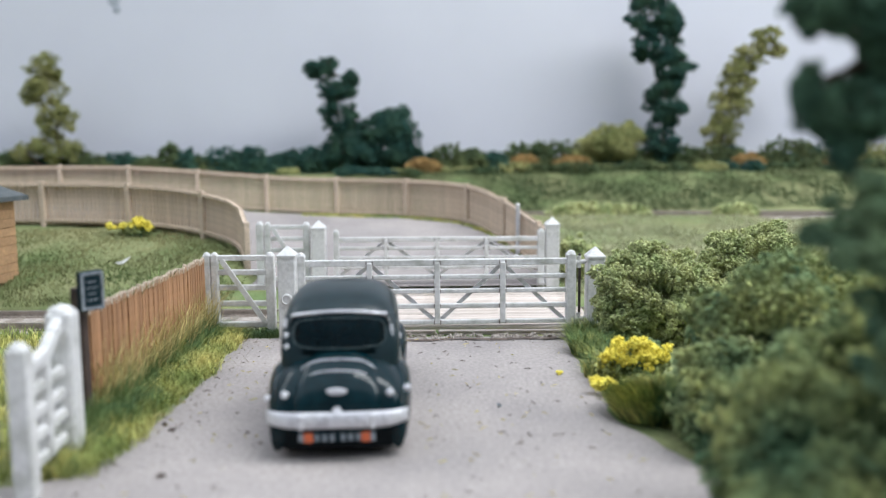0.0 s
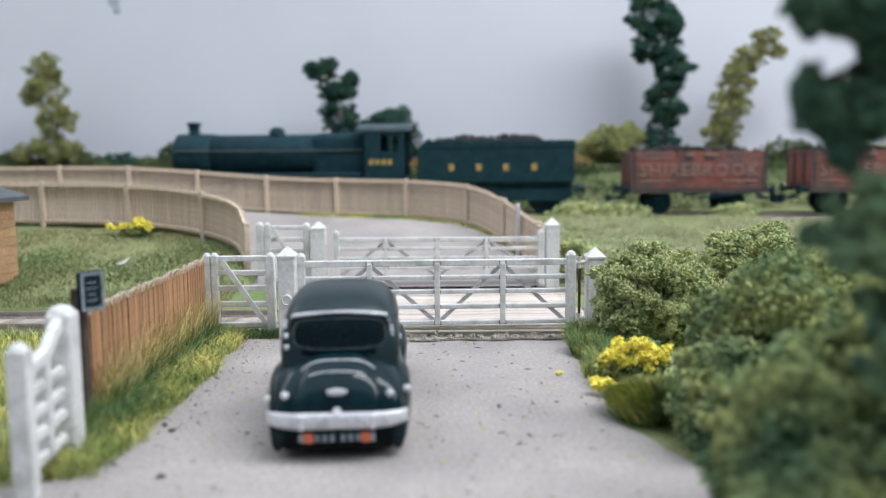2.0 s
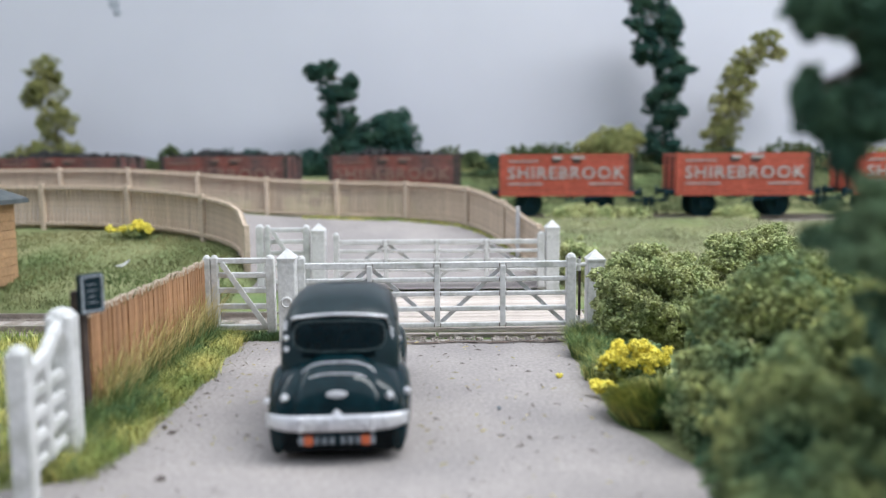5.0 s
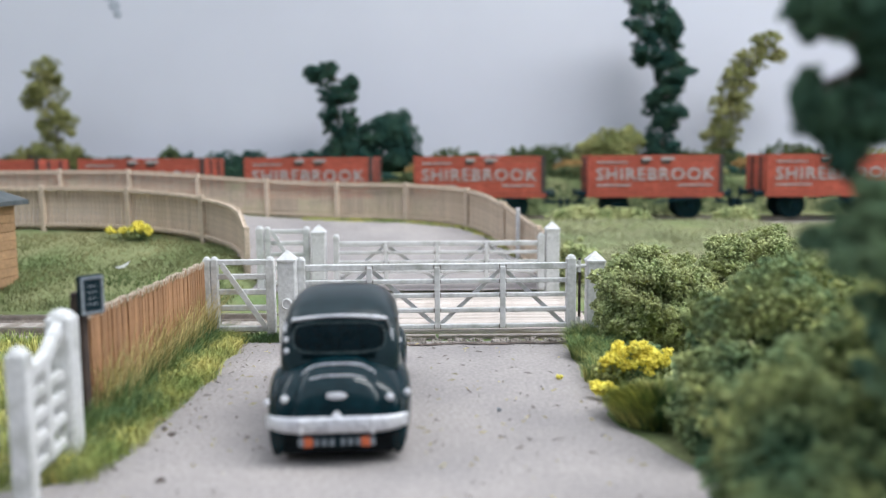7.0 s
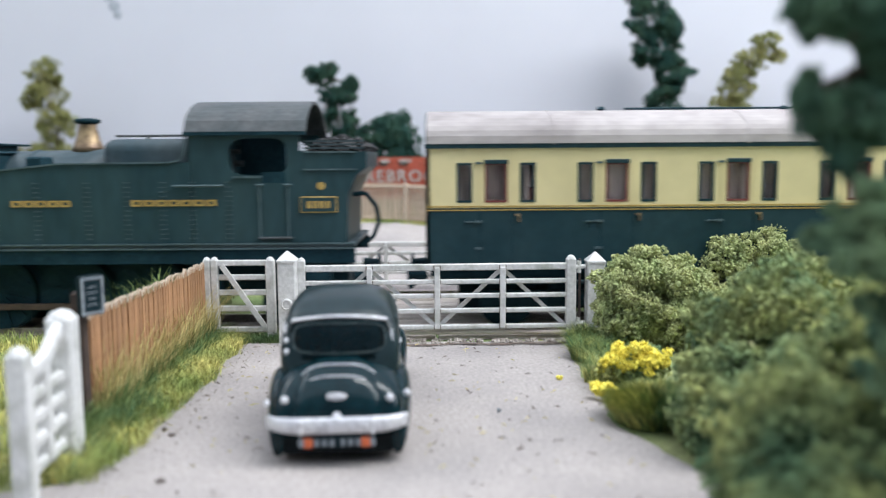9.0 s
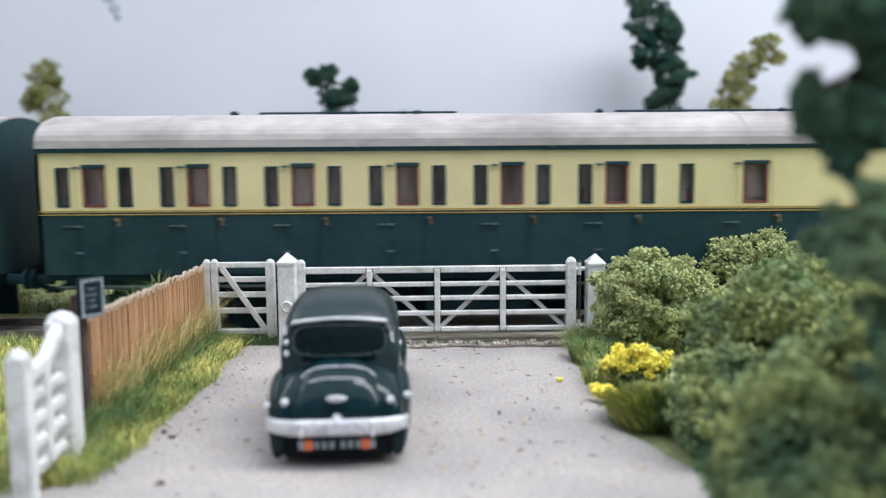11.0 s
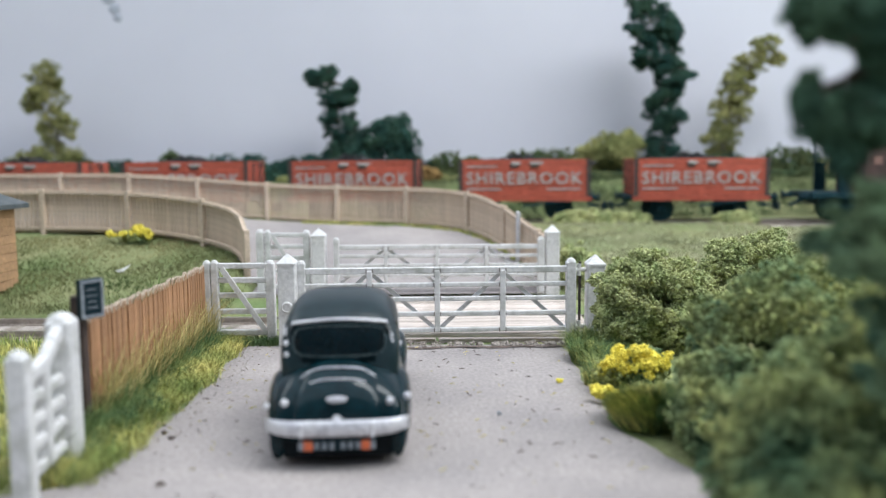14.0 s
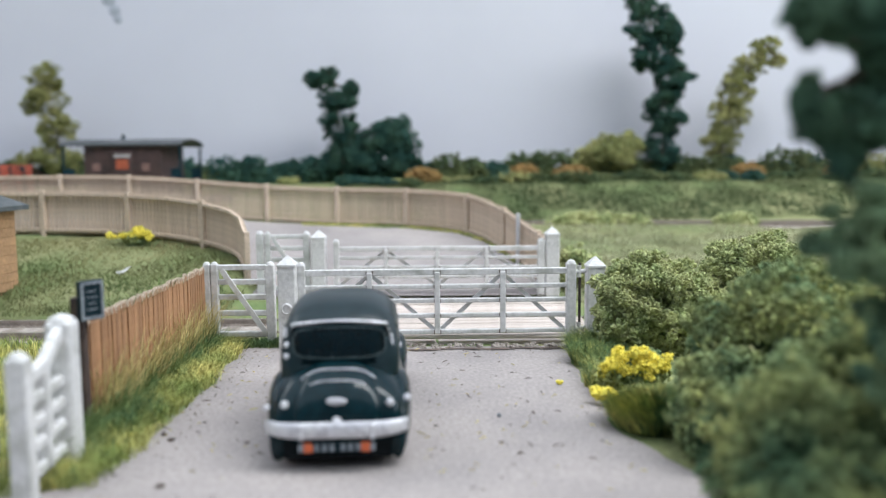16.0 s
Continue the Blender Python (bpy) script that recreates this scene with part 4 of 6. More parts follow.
def build_plants():
    # hedge by the crossing
    bush("light green clumped foam bush beside the crossing gate", [(44, 174, 12, 10.5, 9, 10.5), (39.5, 173, 8, 6.5, 7, 8), (51, 172, 10, 8, 8, 10.5)], 52000, 0.44, FOL_LIGHT, 11, knobs=110, rough=0.5, freq=0.5, frac=0.17, core=0.62, flake=0.5)
    bush("light green foam bush behind the hedge", [(68, 190, 12, 8, 9, 11), (78, 191, 14, 10, 9, 11), (90, 190, 9, 9, 8, 10), (97, 189, 6, 6, 7, 8)], 38000, 0.46, FOL_LIGHT, 12, knobs=100, rough=0.5, freq=0.5, frac=0.17, core=0.62, flake=0.5)
    bush("mid green foam bush overhanging the lane edge", [(51, 117, 12, 13, 12, 14), (41, 111, 7, 9, 9, 9), (60, 118, 12, 11, 12, 13.5)], 30000, 0.55, FOL_MID, 13, freq=0.35, knobs=70, rough=0.5, frac=0.22, core=0.6, flake=0.6)
    bush("mid green foam bush close by the lane", [(34.5, 80, 11.5, 7.5, 8, 9.5), (42, 82, 14, 9, 9, 10), (50, 84, 15, 10, 10, 11)], 22000, 0.5, FOL_MID, 14, freq=0.3, knobs=60, rough=0.5, frac=0.24, core=0.6, flake=0.6)
    bush("mid green foam bush at the lane edge", [(29.5, 66, 6, 5, 7, 7.5), (37, 66, 7.5, 8, 8, 9)], 12000, 0.5, FOL_MID, 15, freq=0.2, knobs=40, rough=0.5, frac=0.26, core=0.6, flake=0.6)
    bush("small pale green foam bush behind the far gate post", [(43.5, 259, 8, 6.5, 6, 8), (47, 260, 7, 5, 5, 6)], 5000, 0.7, FOL_LIGHT, 16, knobs=40, frac=0.2, core=0.62)
    # tree in front of everything, out of focus
    near = 0.72

    def closer(blobs, k=near):
        """Drawn in along the line to the eye."""
        return [(x * k, y * k, 41.5 + (z - 41.5) * k, a * k, b * k, c * k) for x, y, z, a, b, c in blobs]
    branch_tree("overhanging_tree", "dark green foam tree overhanging the lane", (57, 71, 0), 60,
                closer([(50, 96, 59.3, 9, 7, 4.8), (60, 96, 62, 9, 9, 6), (44.4, 95, 57.4, 3.4, 4, 3.2), (47.4, 95, 46.2, 6.6, 6, 3.1), (55, 96, 48.2, 6, 6, 4.4), (42.2, 94, 49.0, 1.8, 2.0, 2.6), (46.6, 94, 42.4, 2.4, 2.0, 3.4), (53.2, 96, 53.3, 5.0, 6, 5)]), 15000, 0.5, FOL_TREE, 21, r=0.8, freq=0.3)
    bush("tall blurred green foam bush under the overhanging tree", [(36.2, 67, 35.2, 5.0, 5, 4.4), (43, 68, 34.6, 5.8, 5.8, 5.8), (40.5, 68, 26, 4.5, 5, 6), (44, 68, 15, 5, 5, 8), (45, 68, 6, 5, 5, 6.5)], 11000, 0.5, FOL_UNDER, 22, freq=0.2, knobs=26, frac=0.26, core=0.6)
    # flowers by the lane
    rng = random.Random(17)
    heads = []
    for k in range(84):
        x = rng.gauss(34.2, 2.9)
        heads.append((min(max(x, 28.5), 40.5), 141 + rng.uniform(-3, 3), 5.6 + rng.uniform(-1.7, 2.7) - 0.035 * (x - 34) ** 2, 0.9, 0.8, 0.75))
    t = thing("flower_clump", "clump of bright yellow foam flowers among green leaves", "flowers", at(0, 0, 0))
    foam("petals", heads, 3000, 0.36, FOL_YELLOW, t, "", 31, 0.3, 0.3, 0.1)
    foam("leaves", [(33.5, 142, 3.4, 5.6, 3.4, 3.2), (37.5, 143, 4.5, 3, 3, 3)], 2600, 0.5, FOL_MID, t, "", 37, 0.4, 0.3, 0.3, 0.3)
    bush("small low clump of yellow foam flowers", [(27.9, 136, 1.7, 1.9, 1.2, 0.9), (26.3, 136.5, 2.2, 0.8, 0.7, 0.6)], 130, 0.6, FOL_YELLOW, 32, name="flower_clump", category="flowers", fill=0.1)
    bush("single yellow flower head dropped on the lane", [(21.9, 148, 0.5, 0.5, 0.5, 0.4)], 20, 0.35, FOL_YELLOW, 33, name="fallen_flower", category="flower")
    bush("single yellow flower head at the verge", [(-48, 119, 0.6, 0.5, 0.5, 0.4)], 20, 0.4, FOL_YELLOW, 34, name="fallen_flower", category="flower")
    z = ground_z(-122, 290)
    t = thing("flower_clump", "clump of yellow foam flowers in the grass by the fence", "flowers", at(0, 0, 0))
    heads = [(-109 + rng.gauss(0, 2.6), 284 + rng.uniform(-2, 2), 17.6 + rng.uniform(-1.4, 2.2), 1.0, 0.9, 0.8) for k in range(26)] + [(-118.5, 285, 17.2, 1.3, 1, 1.0), (-117, 285, 16.4, 0.8, 0.8, 0.8)]
    foam("petals", heads, 700, 0.55, FOL_YELLOW, t, "", 35, 0.3, 0.3, 0.1)
    foam("leaves", [(-109, 284.6, 15.6, 4.6, 2.5, 2.8)], 700, 0.7, FOL_MID, t, "", 38, 0.4, 0.3, 0.3, 0.4)
    # trees before the sky board
    branch_tree("tall_dark_tree", "tall narrow dark green foam tree before the sky board", (147, 540, 28), 140,
                [(147, 540, 52, 12, 9, 18), (148, 540, 78, 14, 10, 16), (152, 540, 98, 15, 10, 11), (142, 540, 112, 15, 10, 14), (138, 540, 132, 16, 9, 14), (148, 540, 126, 11, 8, 9), (131, 540, 148, 11, 8, 9)], 20000, 1.05, FOL_DARK, 41, freq=0.08, rough=0.25)
    branch_tree("leaning_olive_tree", "leaning sparse olive green foam tree before the sky board", (187, 540, 28), 120,
                [(186, 540, 55, 13, 9, 13), (190, 540, 74, 14, 9, 12), (196, 540, 90, 13, 9, 11), (204, 540, 104, 12, 8, 10), (214, 540, 118, 10, 8, 7), (222, 540, 108, 6, 6, 5)], 8500, 0.95, FOL_OLIVE, 42, freq=0.12, fill=0.7)
    branch_tree("dark_forked_tree", "dark green foam tree with a forked top", (-68, 540, 28), 110,
                [(-66, 540, 46, 13, 9, 16), (-69, 540, 68, 11.5, 8, 15), (-70, 540, 85, 12, 8, 9), (-81, 540, 97, 9, 7, 8), (-75, 540, 101, 6, 6, 6), (-60, 540, 92, 5.5, 5, 6.5)], 11000, 1.0, FOL_DARK, 43, freq=0.08, rough=0.25)
    bush("rounded dark green foam bush before the sky board", [(-40, 536, 50, 20, 12, 19), (-30, 536, 60, 12, 10, 12), (-52, 536, 44, 12, 10, 13), (-38, 536, 66, 10, 8, 6)], 8000, 1.1, FOL_DARK, 44, freq=0.12, knobs=12)
    branch_tree("olive_brown_tree", "sparse olive brown foam tree before the sky board", (-256, 540, 28), 110,
                [(-257, 540, 48, 17, 9, 11), (-256, 540, 68, 13, 9, 13), (-260, 540, 86, 14, 9, 10), (-262, 540, 101, 13, 8, 9), (-274, 540, 84, 6, 5, 8), (-280, 540, 46, 8, 6, 7)], 7500, 0.95, FOL_OLIVE, 45, freq=0.12, fill=0.7)
    bush("round olive yellow foam bush on the bank", [(108, 522, 48, 17, 11, 14), (120, 522, 52, 10, 9, 10), (96, 522, 42, 10, 9, 10)], 6000, 1.1, FOL_OLIVE, 46, freq=0.12, knobs=10)
    rng = random.Random(77)
    x = -420.0
    while x < 440:
        w = rng.uniform(10, 19)
        h = rng.uniform(7, 13)
        bush("low dark green foam bush of the far hedge", [(x, 548 + rng.uniform(-4, 4), 31 + h * 0.4, w * 0.75, 9, h), (x + w * 0.4, 548, 30 + h * 0.2, w * 0.5, 8, h * 0.8)], 1100, 1.5, FOL_DARK if rng.random() < 0.6 else FOL_HEDGE, 100 + int(x + 500), "far hedge bushes", freq=0.12)
        x += w * 1.05
    for x, y, w, h, m, nm in ((-12, 516, 10, 6, FOL_BROWN, "russet"), (52, 512, 9, 6.5, FOL_BROWN, "russet"), (82, 508, 10, 6, FOL_BROWN, "russet"), (196, 518, 10, 6, FOL_BROWN, "russet"), (254, 520, 8, 5, FOL_BROWN, "russet"),
                              (-102, 534, 6, 2.0, FOL_OLIVE, "olive"), (300, 500, 22, 14, FOL_HEDGE, "green"), (228, 530, 20, 12, FOL_HEDGE, "green"), (178, 528, 22, 9, FOL_HEDGE, "green"), (270, 520, 24, 11, FOL_OLIVE, "olive")):
        bush("low %s foam clump on the bank" % nm, [(x, y, ground_z(x, y) + h * 0.5, w, 7, h)], 900, 1.3, m, 300 + int(x + 400), "bank clumps", freq=0.14)
    x = -60.0
    while x < 420:
        w = rng.uniform(6, 15)
        y = rng.uniform(494, 524)
        h = rng.uniform(1.5, 4.5)
        bush("low tuft of scrub along the top of the bank", [(x, y, ground_z(x, y) + h * 0.3, w, 6, h)], 420, 1.1, rng.choice((FOL_HEDGE, FOL_DARK, FOL_OLIVE, FOL_HEDGE)), 700 + int(x + 100), "bank scrub tufts", freq=0.16)
        x += rng.uniform(6, 14)
    for x, y, w in ((68, 393, 14), (86, 395, 16), (144, 394, 10)):
        bush("low yellow green foam tuft beside the far track", [(x, y, ground_z(x, y) + 2, w, 5, 5)], 1300, 0.9, FOL_LIGHT, 400 + x, "far track tufts", freq=0.2)


def build_litter():
    bm = bmesh.new()
    prism(bm, [(-2.4, -0.2), (-0.5, 0.2), (1.2, 1.4), (2.2, 1.9), (1.0, 0.2), (-0.4, -0.9)], 0, 0.25, "Y")
    tagged(part("paper_scrap", bm, WHITE), "small torn white scrap lying in the grass", "litter").matrix_basis = at(-102.7, 255, 8.2, rx=-35)
    for x, y, r in ((-41.7, 118.6, 0.55), (-36.9, 100.6, 0.6), (-43.5, 121, 0.3)):
        tagged(foam("dirt_clod", [(0, 0, 0.15, r, r * 0.7, 0.25)], 30, 0.22, SLEEPERWOOD, seed=int(50 + x)), "small dark brown clod of dirt on the lane", "dirt", "dirt clods").matrix_basis = at(x, y, 0)
    tagged(foam("white_chip", [(0, 0, 0.3, 0.3, 0.3, 0.2)], 8, 0.3, SIGNWHITE, seed=3), "tiny white chip on the lane", "chip").matrix_basis = at(9.2, 129, 0)
    p = thing("marker_post", "slim pale grey post in the line of the tan fence", "post", at(26.2, 279.5, 5))
    part("shaft", boxes((-0.7, 0.7, -0.7, 0.7, -3, 19.6), bevel=0.2), CHROME, p)


def build_grass():
    rng = np.random.default_rng(9)
    verge = []
    for _ in range(30000):
        y = rng.uniform(100, 188)
        x = -55.4 + abs(rng.normal(0, 1)) * 4.6
        if x < -46.4 + 2.6 * n3(0, y, 3, 0.09) + 1.6 * n3(0, y, 7, 0.4) + 1.2:
            verge.append((x, y, -0.3))
    deep = [p for p in verge if rng.random() < 0.72 - 0.10 * (p[0] + 55) + 0.6 * n3(p[0], p[1], 5, 0.12)]
    pale = [p for p in verge if rng.random() < 0.22 + 0.06 * (p[0] + 55) + 0.5 * n3(p[0], p[1], 15, 0.15)]
    blades("verge_grass", pale, 3.0, 0.15, BLADE, "tufted yellow green grass along the picket fence", 1, 1.3)
    blades("verge_grass", deep, 4.0, 0.15, GREENBLADE, "deep green grass along the picket fence", 11, 1.0)
    tall = [p for p in verge if p[0] < -53.6 and rng.random() < 0.22 + 0.5 * n3(0, p[1], 25, 0.2)]
    blades("tall_grass", tall, 7.5, 0.15, GREENBLADE, "taller green grass against the picket fence", 13, 0.6)
    straw = []
    for _ in range(1000):
        y = rng.uniform(121, 186)
        straw.append((-55.0 + rng.uniform(-1.5, 1.2), y + 4 * n3(0, y, 2, 0.3), 0))
    blades("straw_grass", straw, 13.5, 0.15, DRYBLADE, "long dry straw stalks grown through the picket fence", 2, 0.7)
    seed_heads = [(-56.6 + rng.uniform(-1.0, 0.5), rng.uniform(136, 168), 15.5) for _ in range(110)]
    blades("straw_heads", seed_heads, 5.0, 0.13, GREENBLADE, "thin grass heads standing above the picket fence", 14, 1.2)
    left = [(rng.uniform(-135, -57.5), rng.uniform(96, 188), -0.4) for _ in range(14000)]
    blades("trackside_grass", left, 3.0, 0.25, BLADE, "long green grass between the fence and the track", 3, 0.6)
    tuft = []
    for cx, cy, r, n in ((31.5, 166, 4.5, 2600), (33, 176, 5, 2600), (35, 155, 6, 2400), (29.5, 148, 3.0, 300)):
        for _ in range(n):
            a, d = rng.uniform(0, 6.283), r * math.sqrt(rng.random())
            tuft.append((cx + d * math.cos(a), cy + d * math.sin(a), 0))
    blades("hedge_grass", tuft[::2], 4.2, 0.16, BLADE, "long yellow green grass tufts at the foot of the hedge", 4, 1.1)
    blades("hedge_grass", tuft[1::2], 4.8, 0.16, GREENBLADE, "deep green grass tufts at the foot of the hedge", 24, 0.9)
    verts, faces = [], []
    pale_v, pale_f = [], []
    for _ in range(7600):
        a, d = rng.uniform(0, 6.283), math.sqrt(rng.random())
        l = rng.uniform(4.6, 8.6) * (1 - 0.25 * d)
        x, y = 34.0 + 6.2 * d * math.cos(a), 125.0 + 5.6 * d * math.sin(a)
        lean = 0.15 + 0.6 * d + rng.normal(0, 0.15)
        b = a + rng.normal(0, 0.5)
        h, o = l * math.cos(lean), l * math.sin(lean)
        vs, fs = (pale_v, pale_f) if rng.random() < 0.3 + 0.25 * (math.cos(a) < -0.2) else (verts, faces)
        n = len(vs)
        wx, wy = -math.sin(b + 1) * 0.1, math.cos(b + 1) * 0.1
        mx, my = x + 0.4 * o * math.cos(b), y + 0.4 * o * math.sin(b)
        vs += [(x - wx, y - wy, -0.3), (x + wx, y + wy, -0.3), (mx + wx, my + wy, 0.6 * h), (mx - wx, my - wy, 0.6 * h), (x + o * math.cos(b), y + o * math.sin(b), h * 0.85)]
        fs += [(n, n + 1, n + 2, n + 3), (n + 3, n + 2, n + 4)]
    tagged(raw("tuft_grass", verts, faces, GREENBLADE), "domed deep green grass tuft beside the lane", "grass", kind="stuff")
    tagged(raw("tuft_grass", pale_v, pale_f, BLADE), "yellow green tips in the domed grass tuft", "grass", kind="stuff")
    lane_edge = []
    for _ in range(2600):
        x = rng.uniform(-60, 30)
        y = curve_y(OUTER, x) - 2.4 - abs(rng.normal(0, 1.6))
        lane_edge.append((x, y, ground_z(x, y) + 0.5))
    blades("lane_edge_grass", lane_edge, 1.6, 0.35, BLADE, "thin line of grass at the foot of the tan fence", 15, 0.8)
    wick = [(rng.uniform(-55, -36), rng.uniform(180.5, 187), -0.2) for _ in range(1500)]
    blades("wicket_grass", wick, 2.2, 0.2, GREENBLADE, "short green grass under the wicket gate", 5, 0.8)
    field = []
    while len(field) < 42000:
        x, y = rng.uniform(-330, -62), rng.uniform(222, 292)
        field.append((x, y, ground_z(x, y) - 0.4))
    blades("field_grass", field, 0.95, 0.35, FIELD, "short green static grass on the bank by the fence", 6, 0.8)
    field = []
    while len(field) < 60000:
        x, y = rng.uniform(38, 250), rng.uniform(236, 388)
        field.append((x, y, ground_z(x, y) - 0.4))
    blades("meadow_grass", field, 0.95, 0.5, MEADOW, "short pale green static grass of the meadow", 7, 0.9)
    field = []
    while len(field) < 46000:
        x, y = rng.uniform(-60, 300), rng.uniform(440, 520)
        field.append((x, y, ground_z(x, y) - 0.4))
    blades("bank_grass", field, 1.2, 0.75, BANK, "short dull green static grass of the bank", 8, 0.9)
    bits = []
    for _ in range(300):
        x, y = rng.uniform(-46, 28), rng.uniform(92, 182)
        if not (-27 < x < -3 and y < 165):
            bits.append((x, y, 0.2))
    verts, faces = [], []
    for x, y, z in bits:
        a, l, w = rng.uniform(0, 6.28), rng.uniform(0.3, 1.9), rng.uniform(0.04, 0.10)
        dx, dy = math.cos(a) * l, math.sin(a) * l
        n = len(verts)
        verts += [(x - dy / l * w, y + dx / l * w, z), (x + dy / l * w, y - dx / l * w, z), (x + dx, y + dy, z + 0.12), (x + dx * 0.5, y + dy * 0.5, z + 0.25)]
        faces += [(n, n + 1, n + 2), (n + 1, n + 2, n + 3), (n, n + 2, n + 3)]
    half = len(faces) // 6 * 3
    cut = half // 3 * 4
    tagged(raw("loose_stalks", verts[:cut], faces[:half], DRYBLADE), "loose straw bits scattered over the lane", "straw", kind="stuff")
    tagged(raw("loose_fibres", verts[cut:], [tuple(i - cut for i in f) for f in faces[half:]], SLEEPERWOOD), "dark fibres scattered over the lane", "fibres", kind="stuff")
    crumbs = []
    for _ in range(240):
        crumbs.append((rng.uniform(-46, 28), rng.uniform(88, 182), 0.1, 0.15, 0.15, 0.1))
    for _ in range(260):
        x = rng.uniform(-40, 30)
        crumbs.append((x, 177.5 + 0.04 * x + rng.normal(0, 1.6), 0.15, 0.2, 0.2, 0.15))
        if _ < 200:
            y = rng.uniform(110, 182)
            crumbs.append((-45.5 + abs(rng.normal(0, 3.5)), y, 0.12, 0.2, 0.2, 0.12))
    tagged(foam("loose_grit", crumbs, 700, 0.15, BALLAST, seed=5), "dark grit crumbs scattered over the lane", "grit", kind="stuff")


# ---------------------------------------------------------------- rolling stock (x runs back from the front, z from the rail head)
def disc_wheel(name, parent, x, y, r, material=SOOT, spokes=0):
    w = part(name, lathe(bmesh.new(), [(r * 0.93, -1.3), (r, -1.25), (r, 0.8), (r + 0.6, 1.0), (r + 0.6, 1.4), (r * 0.9, 1.5)] if not spokes else [(r * 0.9, -1.1), (r, -1.1), (r, 0.9), (r + 0.5, 1.2), (r * 0.9, 1.2)], axis="Y", seg=26), material, parent)
    w.matrix_basis = at(x, y, r)
    if y > 0:
        w.matrix_basis = at(x, y, r, rz=180)
    for k in range(spokes):
        a = 2 * math.pi * k / spokes
        part("spoke", bar(bmesh.new(), (0.16 * r * math.cos(a), -1.2, 0.16 * r * math.sin(a)), (0.92 * r * math.cos(a), -1.2, 0.92 * r * math.sin(a)), 0.7, 0.9), material, w)
    return w


def buffers(t, x, sx, z=13.5):
    for y in (-11.5, 11.5):
        part("buffer", rod(rod(bmesh.new(), (x, y, z), (x + sx * 4.0, y, z), 1.5, 1.1, 12), (x + sx * 4.0, y, z), (x + sx * 4.8, y, z), 2.6, 2.6, 16), SOOT, t)
    part("coupling", rod(bar(bmesh.new(), (x, 0, z - 2), (x + sx * 4.4, 0, z - 4.5), 1.2), (x + sx * 4.4, -1.5, z - 4.5), (x + sx * 4.4, 1.5, z - 4.5), 0.8), SOOT, t)


def build_tank_engine():
    t = thing("tank_locomotive", "weathered dark green side tank steam locomotive with gold lettering", "locomotive")
    part("footplate", boxes((10, 134, -17.2, 17.2, 20.9, 21.9), bevel=0.15), LOCOBLACK, t)
    for y in (-17.0, 16.4):
        part("valance", boxes((10, 134, y, y + 0.6, 17.2, 20.9)), SOOT, t)
    for y in (-17.45, 17.15):
        part("footplate_edge", boxes((10, 134, y, y + 0.3, 21.7, 22.1), (10, 134, y, y + 0.3, 20.55, 20.95)), RIVET, t, "pale running plate edge")
    part("frames", boxes((6, 131, -7, 7, 8, 20.5)), SOOT, t)
    part("front_platform", prism(bmesh.new(), [(-7, 17.6), (-7, 12.5), (16, 12.5), (16, 21), (10, 20.9), (6, 18.6)], -15.5, 15.5, "Y"), LOCOBLACK, t)
    part("buffer_beam", boxes((-7.4, -5.8, -16.5, 16.5, 11.5, 18.2), bevel=0.2), LOCOBLACK, t)
    buffers(t, -7.4, -1)
    for y in (-8, 8):
        part("front_stay", rod(bmesh.new(), (-3, y, 18.6), (9.5, y, 26.5), 0.5), LOCOBLACK, t)
    for x in (-4, 3):
        part("lamp_bracket", boxes((x, x + 1.4, -10, -8.8, 18.4, 21.4), bevel=0.2), LOCOBLACK, t)
    part("smokebox", lathe(bmesh.new(), [(2, 7.6), (9.4, 7.8), (10.6, 8.6), (11.0, 9.4), (11.0, 29.5), (10.6, 29.9)], (0, 0, 33.6), "X", 40), LOCOBLACK, t, smooth=True)
    part("smokebox_door", lathe(bmesh.new(), [(0.6, 5.8), (4, 6.1), (8.2, 7.4), (8.6, 7.9)], (0, 0, 33.2), "X", 30), LOCOBLACK, t, smooth=True)
    part("smokebox_saddle", boxes((12, 27, -8, 8, 20, 27)), SOOT, t)
    part("lamp_iron", boxes((12.2, 13.2, -0.5, 0.5, 44, 48)), LOCOBLACK, t)
    part("boiler", lathe(bmesh.new(), [(10.5, 29.5), (10.7, 52), (11.6, 86)], (0, 0, 33.9), "X", 40), LOCOBLACK, t, smooth=True)
    for x in (29.6, 40, 51):
        part("boiler_band", lathe(bmesh.new(), [(10.75, x), (10.95, x + 0.1), (10.95, x + 0.9), (10.75, x + 1.0)], (0, 0, 33.9), "X", 40), LOCOBLACK, t)
    part("chimney", lathe(bmesh.new(), [(5.2, 43.6), (3.6, 44.8), (2.8, 46.4), (3.0, 50.6), (3.4, 51.4), (4.3, 51.7), (4.4, 52.8), (3.6, 53.6), (2.4, 53.6), (2.0, 50)], (18.8, 0, 0), "Z", 28), SOOT, t, "tall black chimney with a capped rim", smooth=True)
    part("safety_valve", lathe(bmesh.new(), [(4.2, 44.2), (3.6, 45.6), (2.9, 47.4), (2.2, 50.6), (2.3, 51.4)], (64, 0, 0), "Z", 26), BRASS, t, "flared copper and brass safety valve cover", smooth=True)
    part("safety_valve_rim", lathe(bmesh.new(), [(2.3, 51.3), (3.1, 51.7), (3.2, 52.4), (2.2, 52.7), (1.4, 52.2)], (64, 0, 0), "Z", 26), SOOT, t, "sooty dark valve rim", smooth=True)
    part("firebox", boxes((71.5, 96, -11.4, 11.4, 30, 47.2), bevel=3.2, seg=5), LOCOBLACK, t, smooth=True)
